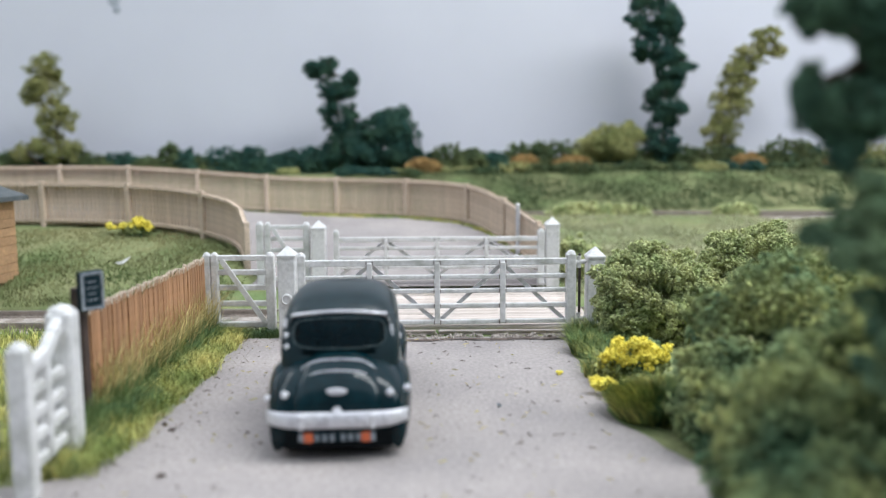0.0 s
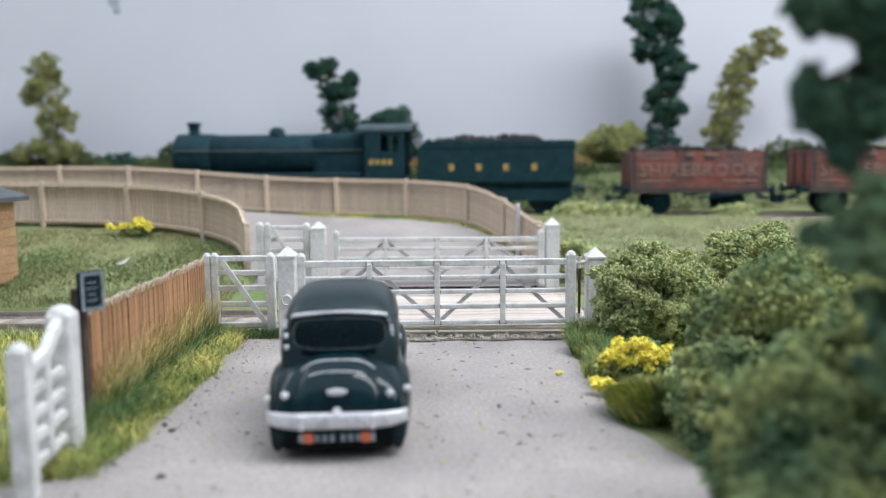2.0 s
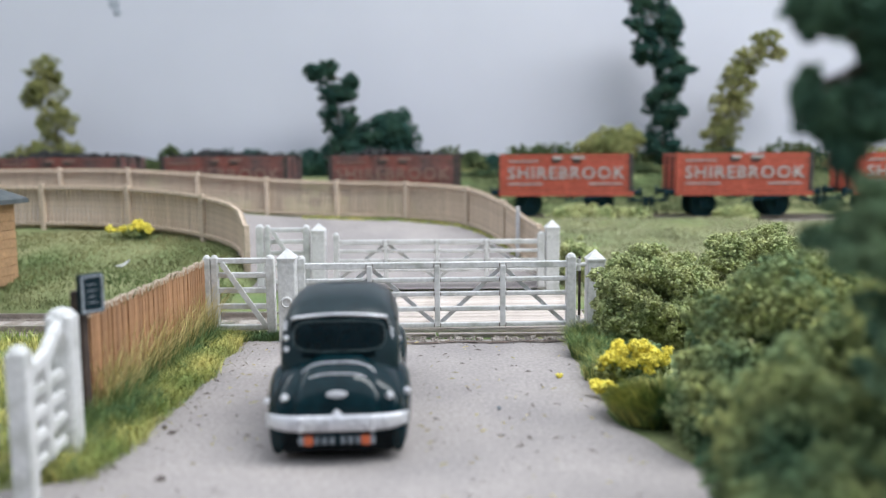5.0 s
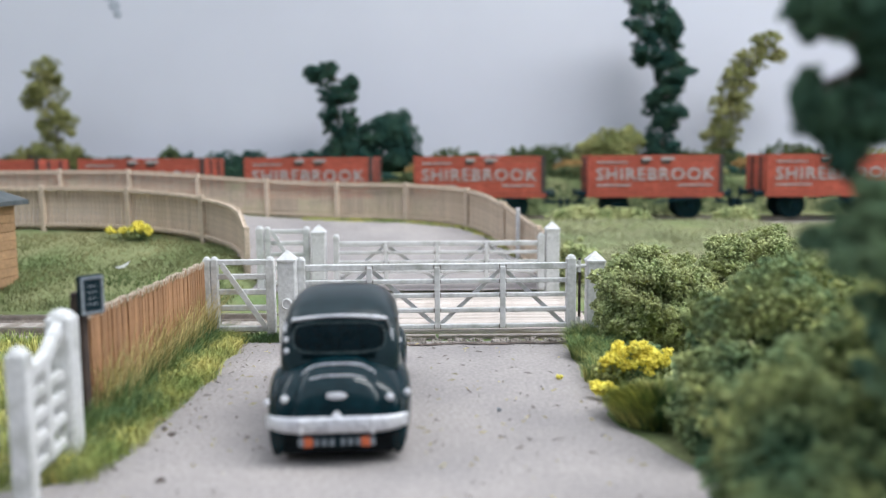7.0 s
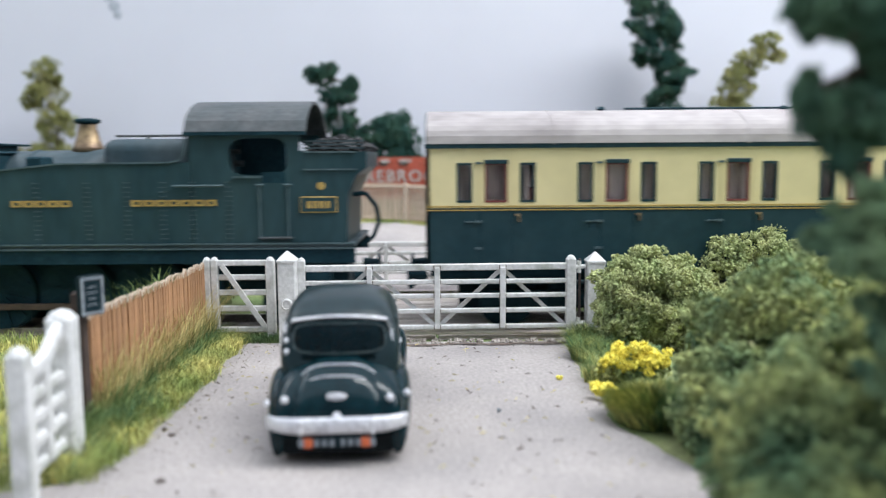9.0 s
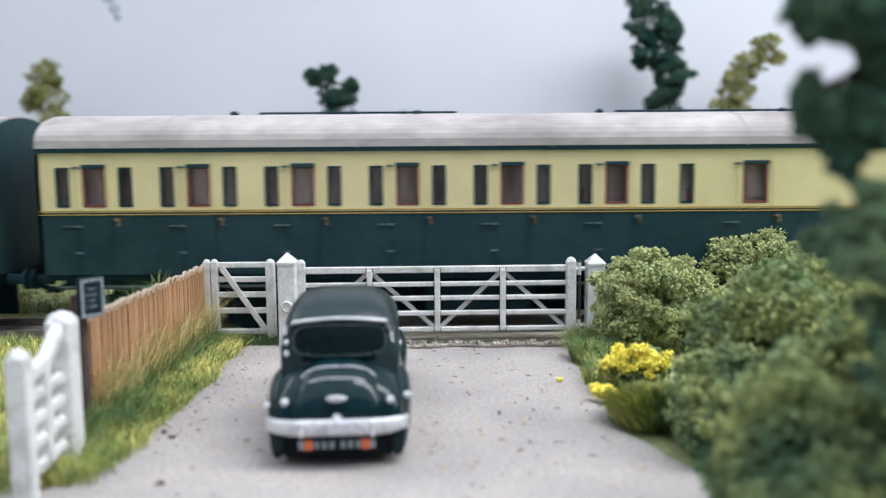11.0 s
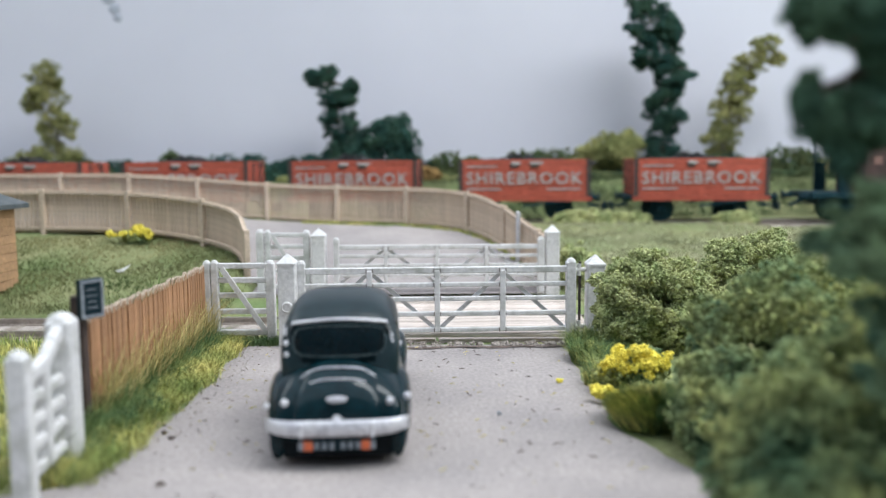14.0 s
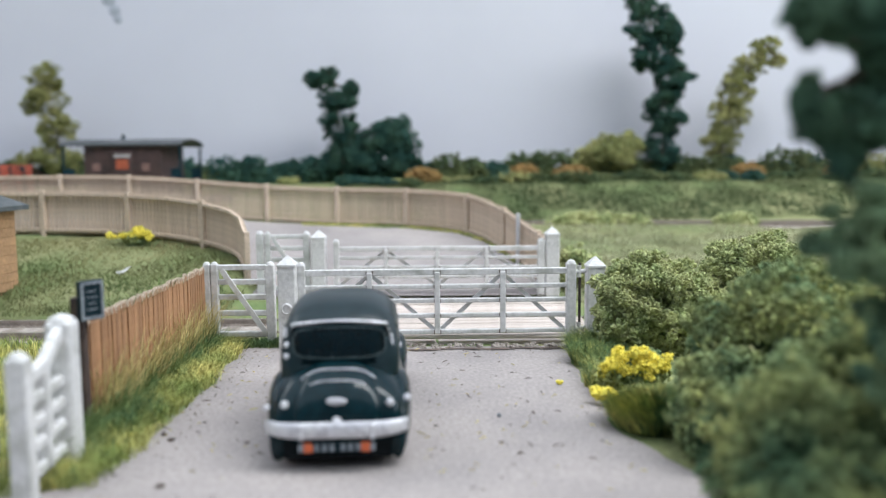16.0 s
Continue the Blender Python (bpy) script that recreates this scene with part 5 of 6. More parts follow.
    part("firebox_rail", rod(rod(bmesh.new(), (74, -7, 48), (92, -7, 48), 0.28), (82, -7, 46.6), (82, -7, 48.2), 0.4), CABROOF, t)
    for y in (-2.6, -0.6):
        part("whistle", lathe(bmesh.new(), [(0.4, 46.5), (0.4, 50.4), (0.75, 50.5), (0.75, 53.0), (0.3, 53.6)], (91, y, 0), "Z", 10), RIVET, t, smooth=True)
    part("top_feed_shield", boxes((34.6, 45.0, -8.5, 8.5, 45.9, 46.4), (36, 36.8, -5, 5, 43.5, 45.9), (42.6, 43.4, -5, 5, 43.5, 45.9), bevel=0.1), SOOT, t, "flat black plate over the boiler")
    part("top_feed_pipe", boxes((42.2, 46.8, -13.5, 13.5, 38.8, 43.6), (41.6, 47.4, -12.5, 12.5, 43.6, 44.4), bevel=0.4), SOOT, t)
    part("tank_filler", boxes((54.6, 58.6, -14, -8, 40.2, 43.0), bevel=0.4), SOOT, t)
    outline = [(38.7, 22), (95, 22), (95, 41.4), (63.5, 41.2), (38.7, 38.7)]
    for sy in (-1, 1):
        y0, y1 = (-16.4, -9.5) if sy < 0 else (9.5, 16.4)
        k = part("side_tank", prism(bmesh.new(), outline, y0, y1, "Y"), LOCOGREEN, t)
        e = -16.62 if sy < 0 else 16.38
        bm = bmesh.new()
        line = ((38.7, 38.7), (63.5, 41.2), (90, 41.4), (92.4, 41.9), (93.6, 43.6), (94, 47.5))
        for (xa, za), (xb, zb) in list(zip(line, line[1:])) + [((38.8, 22.2), (38.8, 38.5))]:
            bar(bm, (xa, e + 0.1, za), (xb, e + 0.1, zb), 0.45, 0.42)
        part("beading", bm, RIVET, k, "pale tank edge beading")
        bm = bmesh.new()
        for x in (47.9, 58.0, 70.1, 79.6, 88.2, 95.2, 103.9):
            for dx in (-0.5, 0.5):
                for n in range(15):
                    z = 23.2 + n * 1.12
                    if z < 37.6:
                        box(bm, x + dx - 0.2, x + dx + 0.2, e + 0.02, e + 0.24, z - 0.14, z + 0.14)
        part("riveting", bm, RIVET, k)
        for x0, x1, n in ((51.9, 66.5, 5), (80.6, 101.4, 7)):
            w = (x1 - x0) / n
            for i in range(n):
                xa = x0 + i * w
                part("letter_bar", boxes((xa, xa + w * 0.26, e - 0.02, e + 0.12, 31.0, 32.5), (xa + w * 0.26, xa + w * 0.86, e - 0.02, e + 0.12, 31.0, 31.4), (xa + w * 0.26, xa + w * 0.86, e - 0.02, e + 0.12, 32.1, 32.5), (xa + w * 0.62, xa + w * 0.86, e - 0.02, e + 0.12, 31.4, 32.1)), GOLD, k, "gold block of the company lettering")
        part("cylinder", lathe(bmesh.new(), [(4.6, 11.5), (5.2, 11.9), (5.2, 27.6), (4.6, 28), (1, 29)], (0, sy * 13.2, 10.5), "X", 24), LOCOBLACK, t, smooth=True)
        part("steam_chest", boxes((12.5, 27, sy * 13 - 3.5, sy * 13 + 3.5, 13, 18.5), bevel=0.8), LOCOBLACK, t)
        part("steam_pipe", rod(rod(bmesh.new(), (20.2, sy * 12, 21.5), (20.2, sy * 10, 30.6), 1.5, 1.4, 14), (20.2, sy * 10, 30.4), (20.2, sy * 9.8, 31.2), 1.9, 1.9, 14), CABROOF, t, "grey outside steam pipe", smooth=False)
        part("injector_pipe", rod(rod(bmesh.new(), (36.5, sy * 14, 21.9), (36.5, sy * 12, 31), 0.6), (34.5, sy * 13.5, 21.9), (34.5, sy * 13.5, 27), 0.5), LOCOBLACK, t)
        part("injector_body", boxes((31.5, 37.5, sy * 14 - 1.2, sy * 14 + 1.2, 21.9, 24.6), bevel=0.5), CABROOF, t)
        part("brass_pipe", rod(bmesh.new(), (30.5, sy * 14.5, 27.0), (36, sy * 14.5, 27.0), 0.5), BRASS, t)
        part("piston_rod", rod(bmesh.new(), (28, sy * 13.2, 10.5), (42, sy * 13.2, 10.5), 0.8), RAILTOP, t)
        part("boiler_handrail", rod(bmesh.new(), (7.5, sy * 11.8, 35.9), (38.7, sy * 11.8, 35.9), 0.28), RIVET, t)
        for x in (8, 18, 28):
            part("handrail_knob", rod(bmesh.new(), (x, sy * 10.8, 35.9), (x, sy * 12.1, 35.9), 0.5), RIVET, t)
        # cab side with its rounded opening, and the bunker
        oy = -16.4 if sy < 0 else 15.8
        cx, cz, ra, rb = 111.2, 42.6, 6.9, 4.4
        n = 48
        ring, outer = [], []
        for q in range(n):
            u = 2 * math.pi * q / n
            c_, s_ = math.cos(u), math.sin(u)
            ring.append((cx + ra * math.copysign(abs(c_) ** 0.55, c_), cz + rb * math.copysign(abs(s_) ** 0.55, s_)))
            m = max(abs(c_), abs(s_))
            ox = 95.1 if c_ / m < -0.99 else 121 if c_ / m > 0.99 else cx + c_ / m * (16.1 if c_ < 0 else 9.8)
            outer.append((ox, 48.6 if s_ / m > 0.99 else 22 if s_ / m < -0.99 else cz + s_ / m * (6.0 if s_ > 0 else 20.6)))
        bm = bmesh.new()
        vi = [[bm.verts.new((p[0], y, p[1])) for p in ring] for y in (oy, oy + 0.6)]
        vo = [[bm.verts.new((p[0], y, p[1])) for p in outer] for y in (oy, oy + 0.6)]
        for q in range(n):
            w = (q + 1) % n
            bm.faces.new((vi[0][q], vi[0][w], vo[0][w], vo[0][q]))
            bm.faces.new((vi[1][q], vi[1][w], vo[1][w], vo[1][q]))
            bm.faces.new((vi[0][q], vi[0][w], vi[1][w], vi[1][q]))
            bm.faces.new((vo[0][q], vo[0][w], vo[1][w], vo[1][q]))
        cs = part("cab_side", bm, LOCOGREEN, t)
        f = oy - 0.2 if sy < 0 else oy + 0.6
        # The gap is a black plate on the closed side, coloured as shade.
        part("doorway", boxes((112.0, 117.6, f + 0.08, f + 0.12, 36.4, 39.0)), SOOT, cs, "dark plate painting the shaded gap above the cab door")
        part("cab_door", boxes((112.0, 117.6, f, f + 0.2, 22.2, 36.3)), LOCOGREEN, cs)
        for x in (111.4, 118.2):
            part("handrail", rod(rod(bmesh.new(), (x, e - 0.4, 23.4), (x, e - 0.4, 35.6), 0.22), (x - 0.8, e - 0.4, 35.9), (x + 0.8, e - 0.4, 35.9), 0.3), RIVET, cs)
        part("tank_handrail", rod(bmesh.new(), (90.8, e - 0.4, 35.8), (102.8, e - 0.4, 35.8), 0.3), RIVET, cs)
        part("window_ledge", boxes((105, 112, e - 0.3, e + 0.1, 37.6, 38.0)), RIVET, cs)
        part("door_step", boxes((111, 119, e - 0.7, e + 0.1, 23.0, 23.5), (112.4, 117, e - 1.0, e - 0.2, 14.6, 15.4), bevel=0.1), CABROOF, cs)
        bk = part("bunker_side", prism(bmesh.new(), [(121, 22), (132, 22), (132.4, 33.5), (134.4, 38), (137, 40), (137, 43.7), (121, 43.7)], oy, oy + 0.6, "Y"), LOCOGREEN, t)
        part("number_plate", boxes((120.9, 129.8, e - 0.05, e + 0.2, 29.2, 33.1), bevel=0.1), GOLD, bk, "brass edged plate")
        part("plate_field", boxes((121.2, 129.5, e - 0.12, e + 0.1, 29.5, 32.8)), LOCOGREEN, bk)
        for i in range(4):
            part("plate_bar", boxes((122.6 + i * 1.5, 123.6 + i * 1.5, e - 0.2, e, 30.3, 32.0)), GOLD, bk)
        part("route_disc", lathe(bmesh.new(), [(0.95, 0.2), (0.95, 0), (0.2, -0.02)], (126, e, 35.6), "Y", 14), GOLD, bk, "small gold route disc")
        for z in (39.5, 43.6):
            part("beading", boxes((122, 134.5, e - 0.1, e + 0.2, z - 0.18, z + 0.18)), RIVET, bk)
        part("coal_rail", boxes(*[(122, 136.4, e, e + 0.5, z, z + 0.35) for z in (44.4, 45.2, 46.0)]), LOCOBLACK, bk)
        for x in (44, 63, 82):
            w = disc_wheel("driving_wheel", t, x, sy * 8.6, 9.1, SOOT, 12)
            part("balance_weight", boxes((2.5, 7.5, -1.4, -1.0, -3, 3), bevel=0.2), SOOT, w)
        for x in (6, 116):
            disc_wheel("pony_wheel", t, x, sy * 8.4, 6.2)
        part("coupling_rod", boxes((43, 83, sy * 11.2 - 0.4, sy * 11.2 + 0.4, 5.0, 6.6), bevel=0.2), RAILSTEEL, t)
        part("sand_box", boxes((30, 35, sy * 13 - 2, sy * 13 + 2, 12.5, 17.5), (96, 101, sy * 13 - 2, sy * 13 + 2, 9, 17.5), bevel=0.5), SOOT, t)
    part("cab_front", boxes((94.4, 95.0, -16.0, 16.0, 40, 48.6)), LOCOGREEN, t)
    part("cab_back", boxes((121.1, 121.7, -15.8, 15.8, 22, 44)), LOCOGREEN, t)
    part("cab_floor", boxes((96, 121, -15.7, 15.7, 22, 25)), SOOT, t)
    part("boiler_backhead", boxes((95.3, 101, -9, 9, 25, 46)), SOOT, t)
    # Plain black block added to close the view through the cab opening.
    part("cab_fittings", boxes((101.2, 113.2, 7, 15.6, 25, 47.5)), SOOT, t)
    part("backhead_fittings", rod(rod(rod(bmesh.new(), (101, -3, 44), (103.5, -3, 44), 0.6), (101, 2, 41), (103, 2, 41), 0.8), (102, -3, 38), (102, -3, 44), 0.35), CABROOF, t)
    part("bunker_back", prism(bmesh.new(), [(131.4, 22), (132.0, 22), (132.4, 33.5), (134.4, 38), (137, 40), (137, 43.7), (136.4, 43.7), (136.4, 40.4), (133.9, 38.4), (131.9, 33.8)], -15.8, 15.8, "Y"), LOCOGREEN, t)
    arc = [(-17 + 34 * k / 24, 48.6 + 8.0 * (1 - ((-17 + 34 * k / 24) / 17) ** 2) ** 0.62) for k in range(25)]
    part("cab_roof", prism(bmesh.new(), arc + [(y, z - 0.8) for y, z in arc[::-1]], 93.8, 122.8, "X"), CABROOF, t, "dull grey curved cab roof", smooth=False)
    part("roof_edge", boxes((93.8, 122.8, -17.5, -16.9, 47.7, 48.5), (93.8, 122.8, 16.9, 17.5, 47.7, 48.5)), SOOT, t)
    foam("coal", [(129, 0, 44, 7, 13, 3.2)], 900, 1.0, COAL, t, "heaped black coal", 6, 0.3)
    bm = bmesh.new()
    hose = [(132, 33), (135.5, 33.4), (138.2, 30), (138.8, 26), (137.4, 22.5), (134.5, 20)]
    for (xa, za), (xb, zb) in zip(hose, hose[1:]):
        rod(bm, (xa, -5, za), (xb, -5, zb), 0.55)
    part("brake_pipe", bm, SOOT, t)
    buffers(t, 133, 1)
    part("rear_steps", boxes((122, 128, -16.5, -15, 7, 17), (122, 128, 15, 16.5, 7, 17)), SOOT, t)
    return t


def build_coach(windows, label, ends, group):
    """A panelled coach 242 long. windows: (centre, width, framed)."""
    t = thing("passenger_coach", label, "coach", group=group)
    L, y0, z0, zw, zt = 242.0, 17.4, 15.2, 30.5, 44.2
    for sy in (-1, 1):
        ya, yb = (-y0, -y0 + 0.9) if sy < 0 else (y0 - 0.9, y0)
        part("lower_panel", boxes((0, L, ya, yb, z0, zw - 0.4)), COACHDARK, t)
        o = ya - 0.15 if sy < 0 else yb
        part("waist_line", boxes((0.2, L - 0.2, o, o + 0.15, zw - 0.2, zw + 0.15), (0.2, L - 0.2, o, o + 0.15, zw - 1.0, zw - 0.75)), GOLD, t, "thin gold lining")
        # upper side, cut by the windows
        wz0, wz1 = zw + 0.9, zt - 3.4
        up = part("upper_panel", boxes((0, L, ya, yb, zw - 0.4, wz0), (0, L, ya, yb, wz1, zt)), CREAM, t)
        x = 0.0
        for c, w, framed in sorted(windows):
            part("window_pillar", boxes((x, c - w / 2, ya, yb, wz0, wz1)), CREAM, up)
            x = c + w / 2
        part("window_pillar", boxes((x, L, ya, yb, wz0, wz1)), CREAM, up)
        for c, w, framed in windows:
            win = part("window", boxes((c - w / 2, c - w / 2 + 0.5, ya - 0.1, yb + 0.1, wz0, wz1), (c + w / 2 - 0.5, c + w / 2, ya - 0.1, yb + 0.1, wz0, wz1), (c - w / 2 + 0.5, c + w / 2 - 0.5, ya - 0.1, yb + 0.1, wz0, wz0 + 0.5), (c - w / 2 + 0.5, c + w / 2 - 0.5, ya - 0.1, yb + 0.1, wz1 - 0.5, wz1)), MAROON if framed else COACHDARK, t)
            part("pane", boxes((c - w / 2 + 0.5, c + w / 2 - 0.5, (ya + yb) / 2 - 0.1, (ya + yb) / 2 + 0.1, wz0 + 0.5, wz1 - 0.5)), PANE, win).visible_shadow = False
            if framed == 2:
                part("window_bar", boxes(*[(c - w / 2 + 0.5, c + w / 2 - 0.5, ya + 0.1, ya + 0.3, z - 0.12, z + 0.12) for z in (34, 36.4, 38.8)]), CABROOF, win)
            if framed:
                e = o - 0.15 if sy < 0 else o + 0.15
                u, v = (o + 0.05, o + 0.15) if sy < 0 else (o, o + 0.1)
                part("door_moulding", boxes((c - w / 2 - 1.3, c - w / 2 - 0.9, u - 0.1, v + 0.1, wz0 - 0.6, zt - 1.2), (c + w / 2 + 0.9, c + w / 2 + 1.3, u - 0.1, v + 0.1, wz0 - 0.6, zt - 1.2)), CREAM, up)
                part("door_seam", boxes((c - w / 2 - 1.2, c - w / 2 - 1.0, u, v, z0 + 1, zw - 1.2), (c + w / 2 + 1.0, c + w / 2 + 1.2, u, v, z0 + 1, zw - 1.2)), SOOT, t)
                part("bonnet_vent", boxes((c - w / 2 - 0.2, c + w / 2 + 0.2, o - 0.25 if sy < 0 else o, o + 0.15 if sy < 0 else o + 0.4, wz1 - 0.3, wz1 + 0.7), bevel=0.12), COACHDARK, win)
                part("door_handle", boxes((c + w / 2 + 1.9, c + w / 2 + 3.0, e - 0.2, e + 0.3, 28.2, 28.7), (c + w / 2 + 2.6, c + w / 2 + 3.0, e - 0.2, e + 0.3, 26.8, 28.7)), BRASS, t)
                part("door_hinge", boxes(*[(c - w / 2 - 2.3, c - w / 2 - 0.7, e - 0.1, e + 0.3, z, z + 0.5) for z in (26.6, 20.2, 40.5)]), RIVET, t)
                part("grab_rail", boxes((c - w / 2 - 4.6, c - w / 2 - 2.6, e - 0.1, e + 0.3, 26.7, 27.0)), RIVET, t)
        part("cornice", boxes((-0.2, L + 0.2, ya - 0.5 if sy < 0 else ya, yb if sy < 0 else yb + 0.5, zt, zt + 1.1)), COACHDARK, t)
        part("footboard", boxes((4, L - 4, sy * 17 - 1.2, sy * 17 + 1.2, 11.8, 12.5)), COACHDARK, t)
        part("footboard_edge", boxes((4, L - 4, sy * 18.3 - 0.1, sy * 18.3 + 0.1, 12.1, 12.5)), CABROOF, t, "pale footboard edge")
        part("truss_rod", bar(bar(bar(bmesh.new(), (62, sy * 13, 14), (86, sy * 13, 8), 0.8), (86, sy * 13, 8), (141, sy * 13, 8), 0.8), (141, sy * 13, 8), (165, sy * 13, 14), 0.8), SOOT, t)
    for x in (0.0, L - 0.9):
        part("end_panel", prism(bmesh.new(), [(-y0, z0), (y0, z0), (y0, zt)] + [(y0 * math.cos(a), zt + 9.2 * math.sin(a) ** 0.8) for a in [math.pi * k / 14 for k in range(1, 14)]] + [(-y0, zt)], x + (-0.05), x + 0.95, "X"), COACHDARK, t)
    s = L + 0.5
    for z in (20, 25.5, 31, 36.5, 42, 47) if ends else ():
        part("end_step", boxes((s - 0.8, s + 0.8, -9, -6, z, z + 0.5), (s - 0.8, s + 0.8, 8, 12, z, z + 0.5)), SOOT, t)
    arc = [((y0 + 0.7) * math.cos(a), zt + 1.1 + 8.5 * math.sin(a) ** 0.8) for a in [math.pi * k / 22 for k in range(23)]]
    part("roof", prism(bmesh.new(), arc, 0.3, L - 0.3, "X"), COACHROOF, t, "stained pale grey arched roof", smooth=False)
    for x in np.arange(30, L - 10, 46):
        part("roof_seam", prism(bmesh.new(), [(y * 1.006, z + 0.12) for y, z in arc] + [(y, z - 0.3) for y, z in arc[::-1]], x, x + 0.5, "X"), COACHROOF, t)
        part("roof_vent", lathe(bmesh.new(), [(1.2, 0), (1.0, 1.2), (1.3, 1.4), (0.6, 2.0)], (x + 14, -3.5, zt + 8.4), "Z", 12), SOOT, t)
    for x in (50, 140):
        part("gas_pipe", rod(bmesh.new(), (x, -2.5, zt + 9.9), (x + 50, -2.5, zt + 9.9), 0.28), SOOT, t)
    part("coach_floor", boxes((0.9, L - 0.9, -16.4, 16.4, z0 - 1.5, z0 + 1)), SOOT, t)
    # Set close behind the panes; its pale pink patches paint the window reflections.
    part("inner_lining", boxes((0.9, L - 0.9, -14.0, -13.5, z0 + 1, zt)), LININGREFLECT, t)
    for x in np.arange(24.0, L - 10, 26):
        part("partition", boxes((x - 0.4, x + 0.4, -16.3, -14.1, z0 + 1, zt)), LININGREFLECT, t)
        part("seat", boxes((x + 0.5, x + 5.5, -16, -14.1, z0 + 1, 27), (x + 0.5, x + 2.0, -16, -14.1, 27, 35), bevel=0.3), MAROON, t)
    part("underframe", boxes((3, L - 3, -12, 12, 11.5, 13.8)), SOOT, t)
    for x0, x1 in ((64, 88), (124, 172)):
        part("gas_tank", rod(bmesh.new(), (x0, 3, 7), (x1, 3, 7), 4.2, seg=18), SOOT, t)
    # Thin black sheet added to close the view under the floor.
    part("centre_girder", boxes((8, L - 8, 6.0, 7.0, 1.5, 11.5)), SOOT, t)
    part("battery_box", boxes((92, 118, -15, -9, 5.5, 11.5), (92, 118, 9, 15, 5.5, 11.5), bevel=0.4), SOOT, t)
    for x in (34.0, L - 34):
        b = part("bogie", boxes((x - 21, x + 21, -13, -11.6, 5.5, 9.5), (x - 21, x + 21, 11.6, 13, 5.5, 9.5), (x - 4, x + 4, -12, 12, 6, 11), bevel=0.3), SOOT, t)
        for dx in (-14, 14):
            for y in (-8.6, 8.6):
                disc_wheel("wheel", b, x + dx, y, 6.9)
    buffers(t, 0, -1)
    buffers(t, L, 1)
    return t


def group_of_three(x, step, wide, narrow):
    return [(x, narrow, 0), (x + step, wide, 1), (x + 2 * step, narrow, 0)]


def build_goods_engine():
    """A heavy black tender engine, front at x = 0."""
    t = thing("goods_locomotive", "black heavy goods steam locomotive with yellow numbers on the cab", "locomotive")
    part("frames", boxes((6, 136, -8, 8, 7, 19)), SOOT, t)
    part("footplate", boxes((4, 136, -16, 16, 17.5, 19), bevel=0.2), SOOT, t)
    part("front_apron", prism(bmesh.new(), [(0, 11), (0, 15.5), (14, 23), (18, 19), (18, 11)], -15.5, 15.5, "Y"), SOOT, t)
    buffers(t, 0, -1, 13)
    part("smokebox", lathe(bmesh.new(), [(2, 12.6), (10, 13), (11.6, 14.2), (11.6, 33), (11.2, 33.2)], (0, 0, 30.2), "X", 36), SOOT, t, smooth=True)
    part("boiler", lathe(bmesh.new(), [(11.0, 33), (11.0, 78), (11.4, 112)], (0, 0, 30.2), "X", 36), SOOT, t, smooth=True)
    part("firebox", boxes((86, 116, -11.4, 11.4, 18, 41.6), bevel=4, seg=4), SOOT, t, smooth=True)
    part("chimney", lathe(bmesh.new(), [(4.4, 40.2), (3.0, 42.0), (2.7, 45.8), (3.6, 46.4), (3.6, 47.6), (2.3, 47.8)], (22, 0, 0), "Z", 20), SOOT, t, smooth=True)
    part("dome", lathe(bmesh.new(), [(5.2, 40.2), (4.2, 41.6), (4.0, 43.2), (2.6, 44.6), (0.3, 45.2)], (66, 0, 0), "Z", 20), SOOT, t, smooth=True)
    part("safety_valves", boxes((100, 103, -3, 3, 40.6, 43.4), bevel=0.5), SOOT, t)
    part("front_handrail", rod(bmesh.new(), (14, -12.2, 32.8), (112, -12.2, 32.8), 0.35), CABROOF, t)
    for sy in (-1, 1):
        o = sy * 15.6
        part("cab_side", boxes((114, 122, o - 0.4, o + 0.4, 18, 43), (131, 134, o - 0.4, o + 0.4, 18, 43), (122, 131, o - 0.4, o + 0.4, 18, 32), (122, 131, o - 0.4, o + 0.4, 40.4, 43), (126, 127.2, o - 0.4, o + 0.4, 32, 40.4)), SOOT, t)
        for i in range(4):
            part("number_bar", boxes((116.3 + i * 3.1, 118.3 + i * 3.1, o + sy * 0.35 - 0.1, o + sy * 0.35 + 0.25, 25.4, 28.2)), GOLD, t, "yellow painted number block")
        part("splasher", boxes((40, 112, sy * 12 - 3.5, sy * 12 + 3.5, 19, 21.5), bevel=0.6), SOOT, t)
        part("cylinder", lathe(bmesh.new(), [(4.4, 17), (5, 17.4), (5, 33), (4.4, 33.4)], (0, sy * 13.2, 9.5), "X", 22), SOOT, t, smooth=True)
        for x in (45, 66, 87, 108):
            disc_wheel("driving_wheel", t, x, sy * 8.6, 9.0, SOOT, 10)
        disc_wheel("pony_wheel", t, 20, sy * 8.4, 6.0)
        part("coupling_rod", boxes((44, 109, sy * 11.2 - 0.4, sy * 11.2 + 0.4, 6.0, 7.6), bevel=0.2), RAILSTEEL, t)
    part("cab_front", boxes((113.6, 114.4, -15.4, 15.4, 18, 43)), SOOT, t)
    arc = [(-16.4 + 32.8 * k / 14, 42.6 + 3.6 * (1 - ((-16.4 + 32.8 * k / 14) / 16.4) ** 2) ** 0.7) for k in range(15)]
    part("cab_roof", prism(bmesh.new(), arc + [(y, z - 0.8) for y, z in arc[::-1]], 110, 138, "X"), LOCOBLACK, t)
    return t


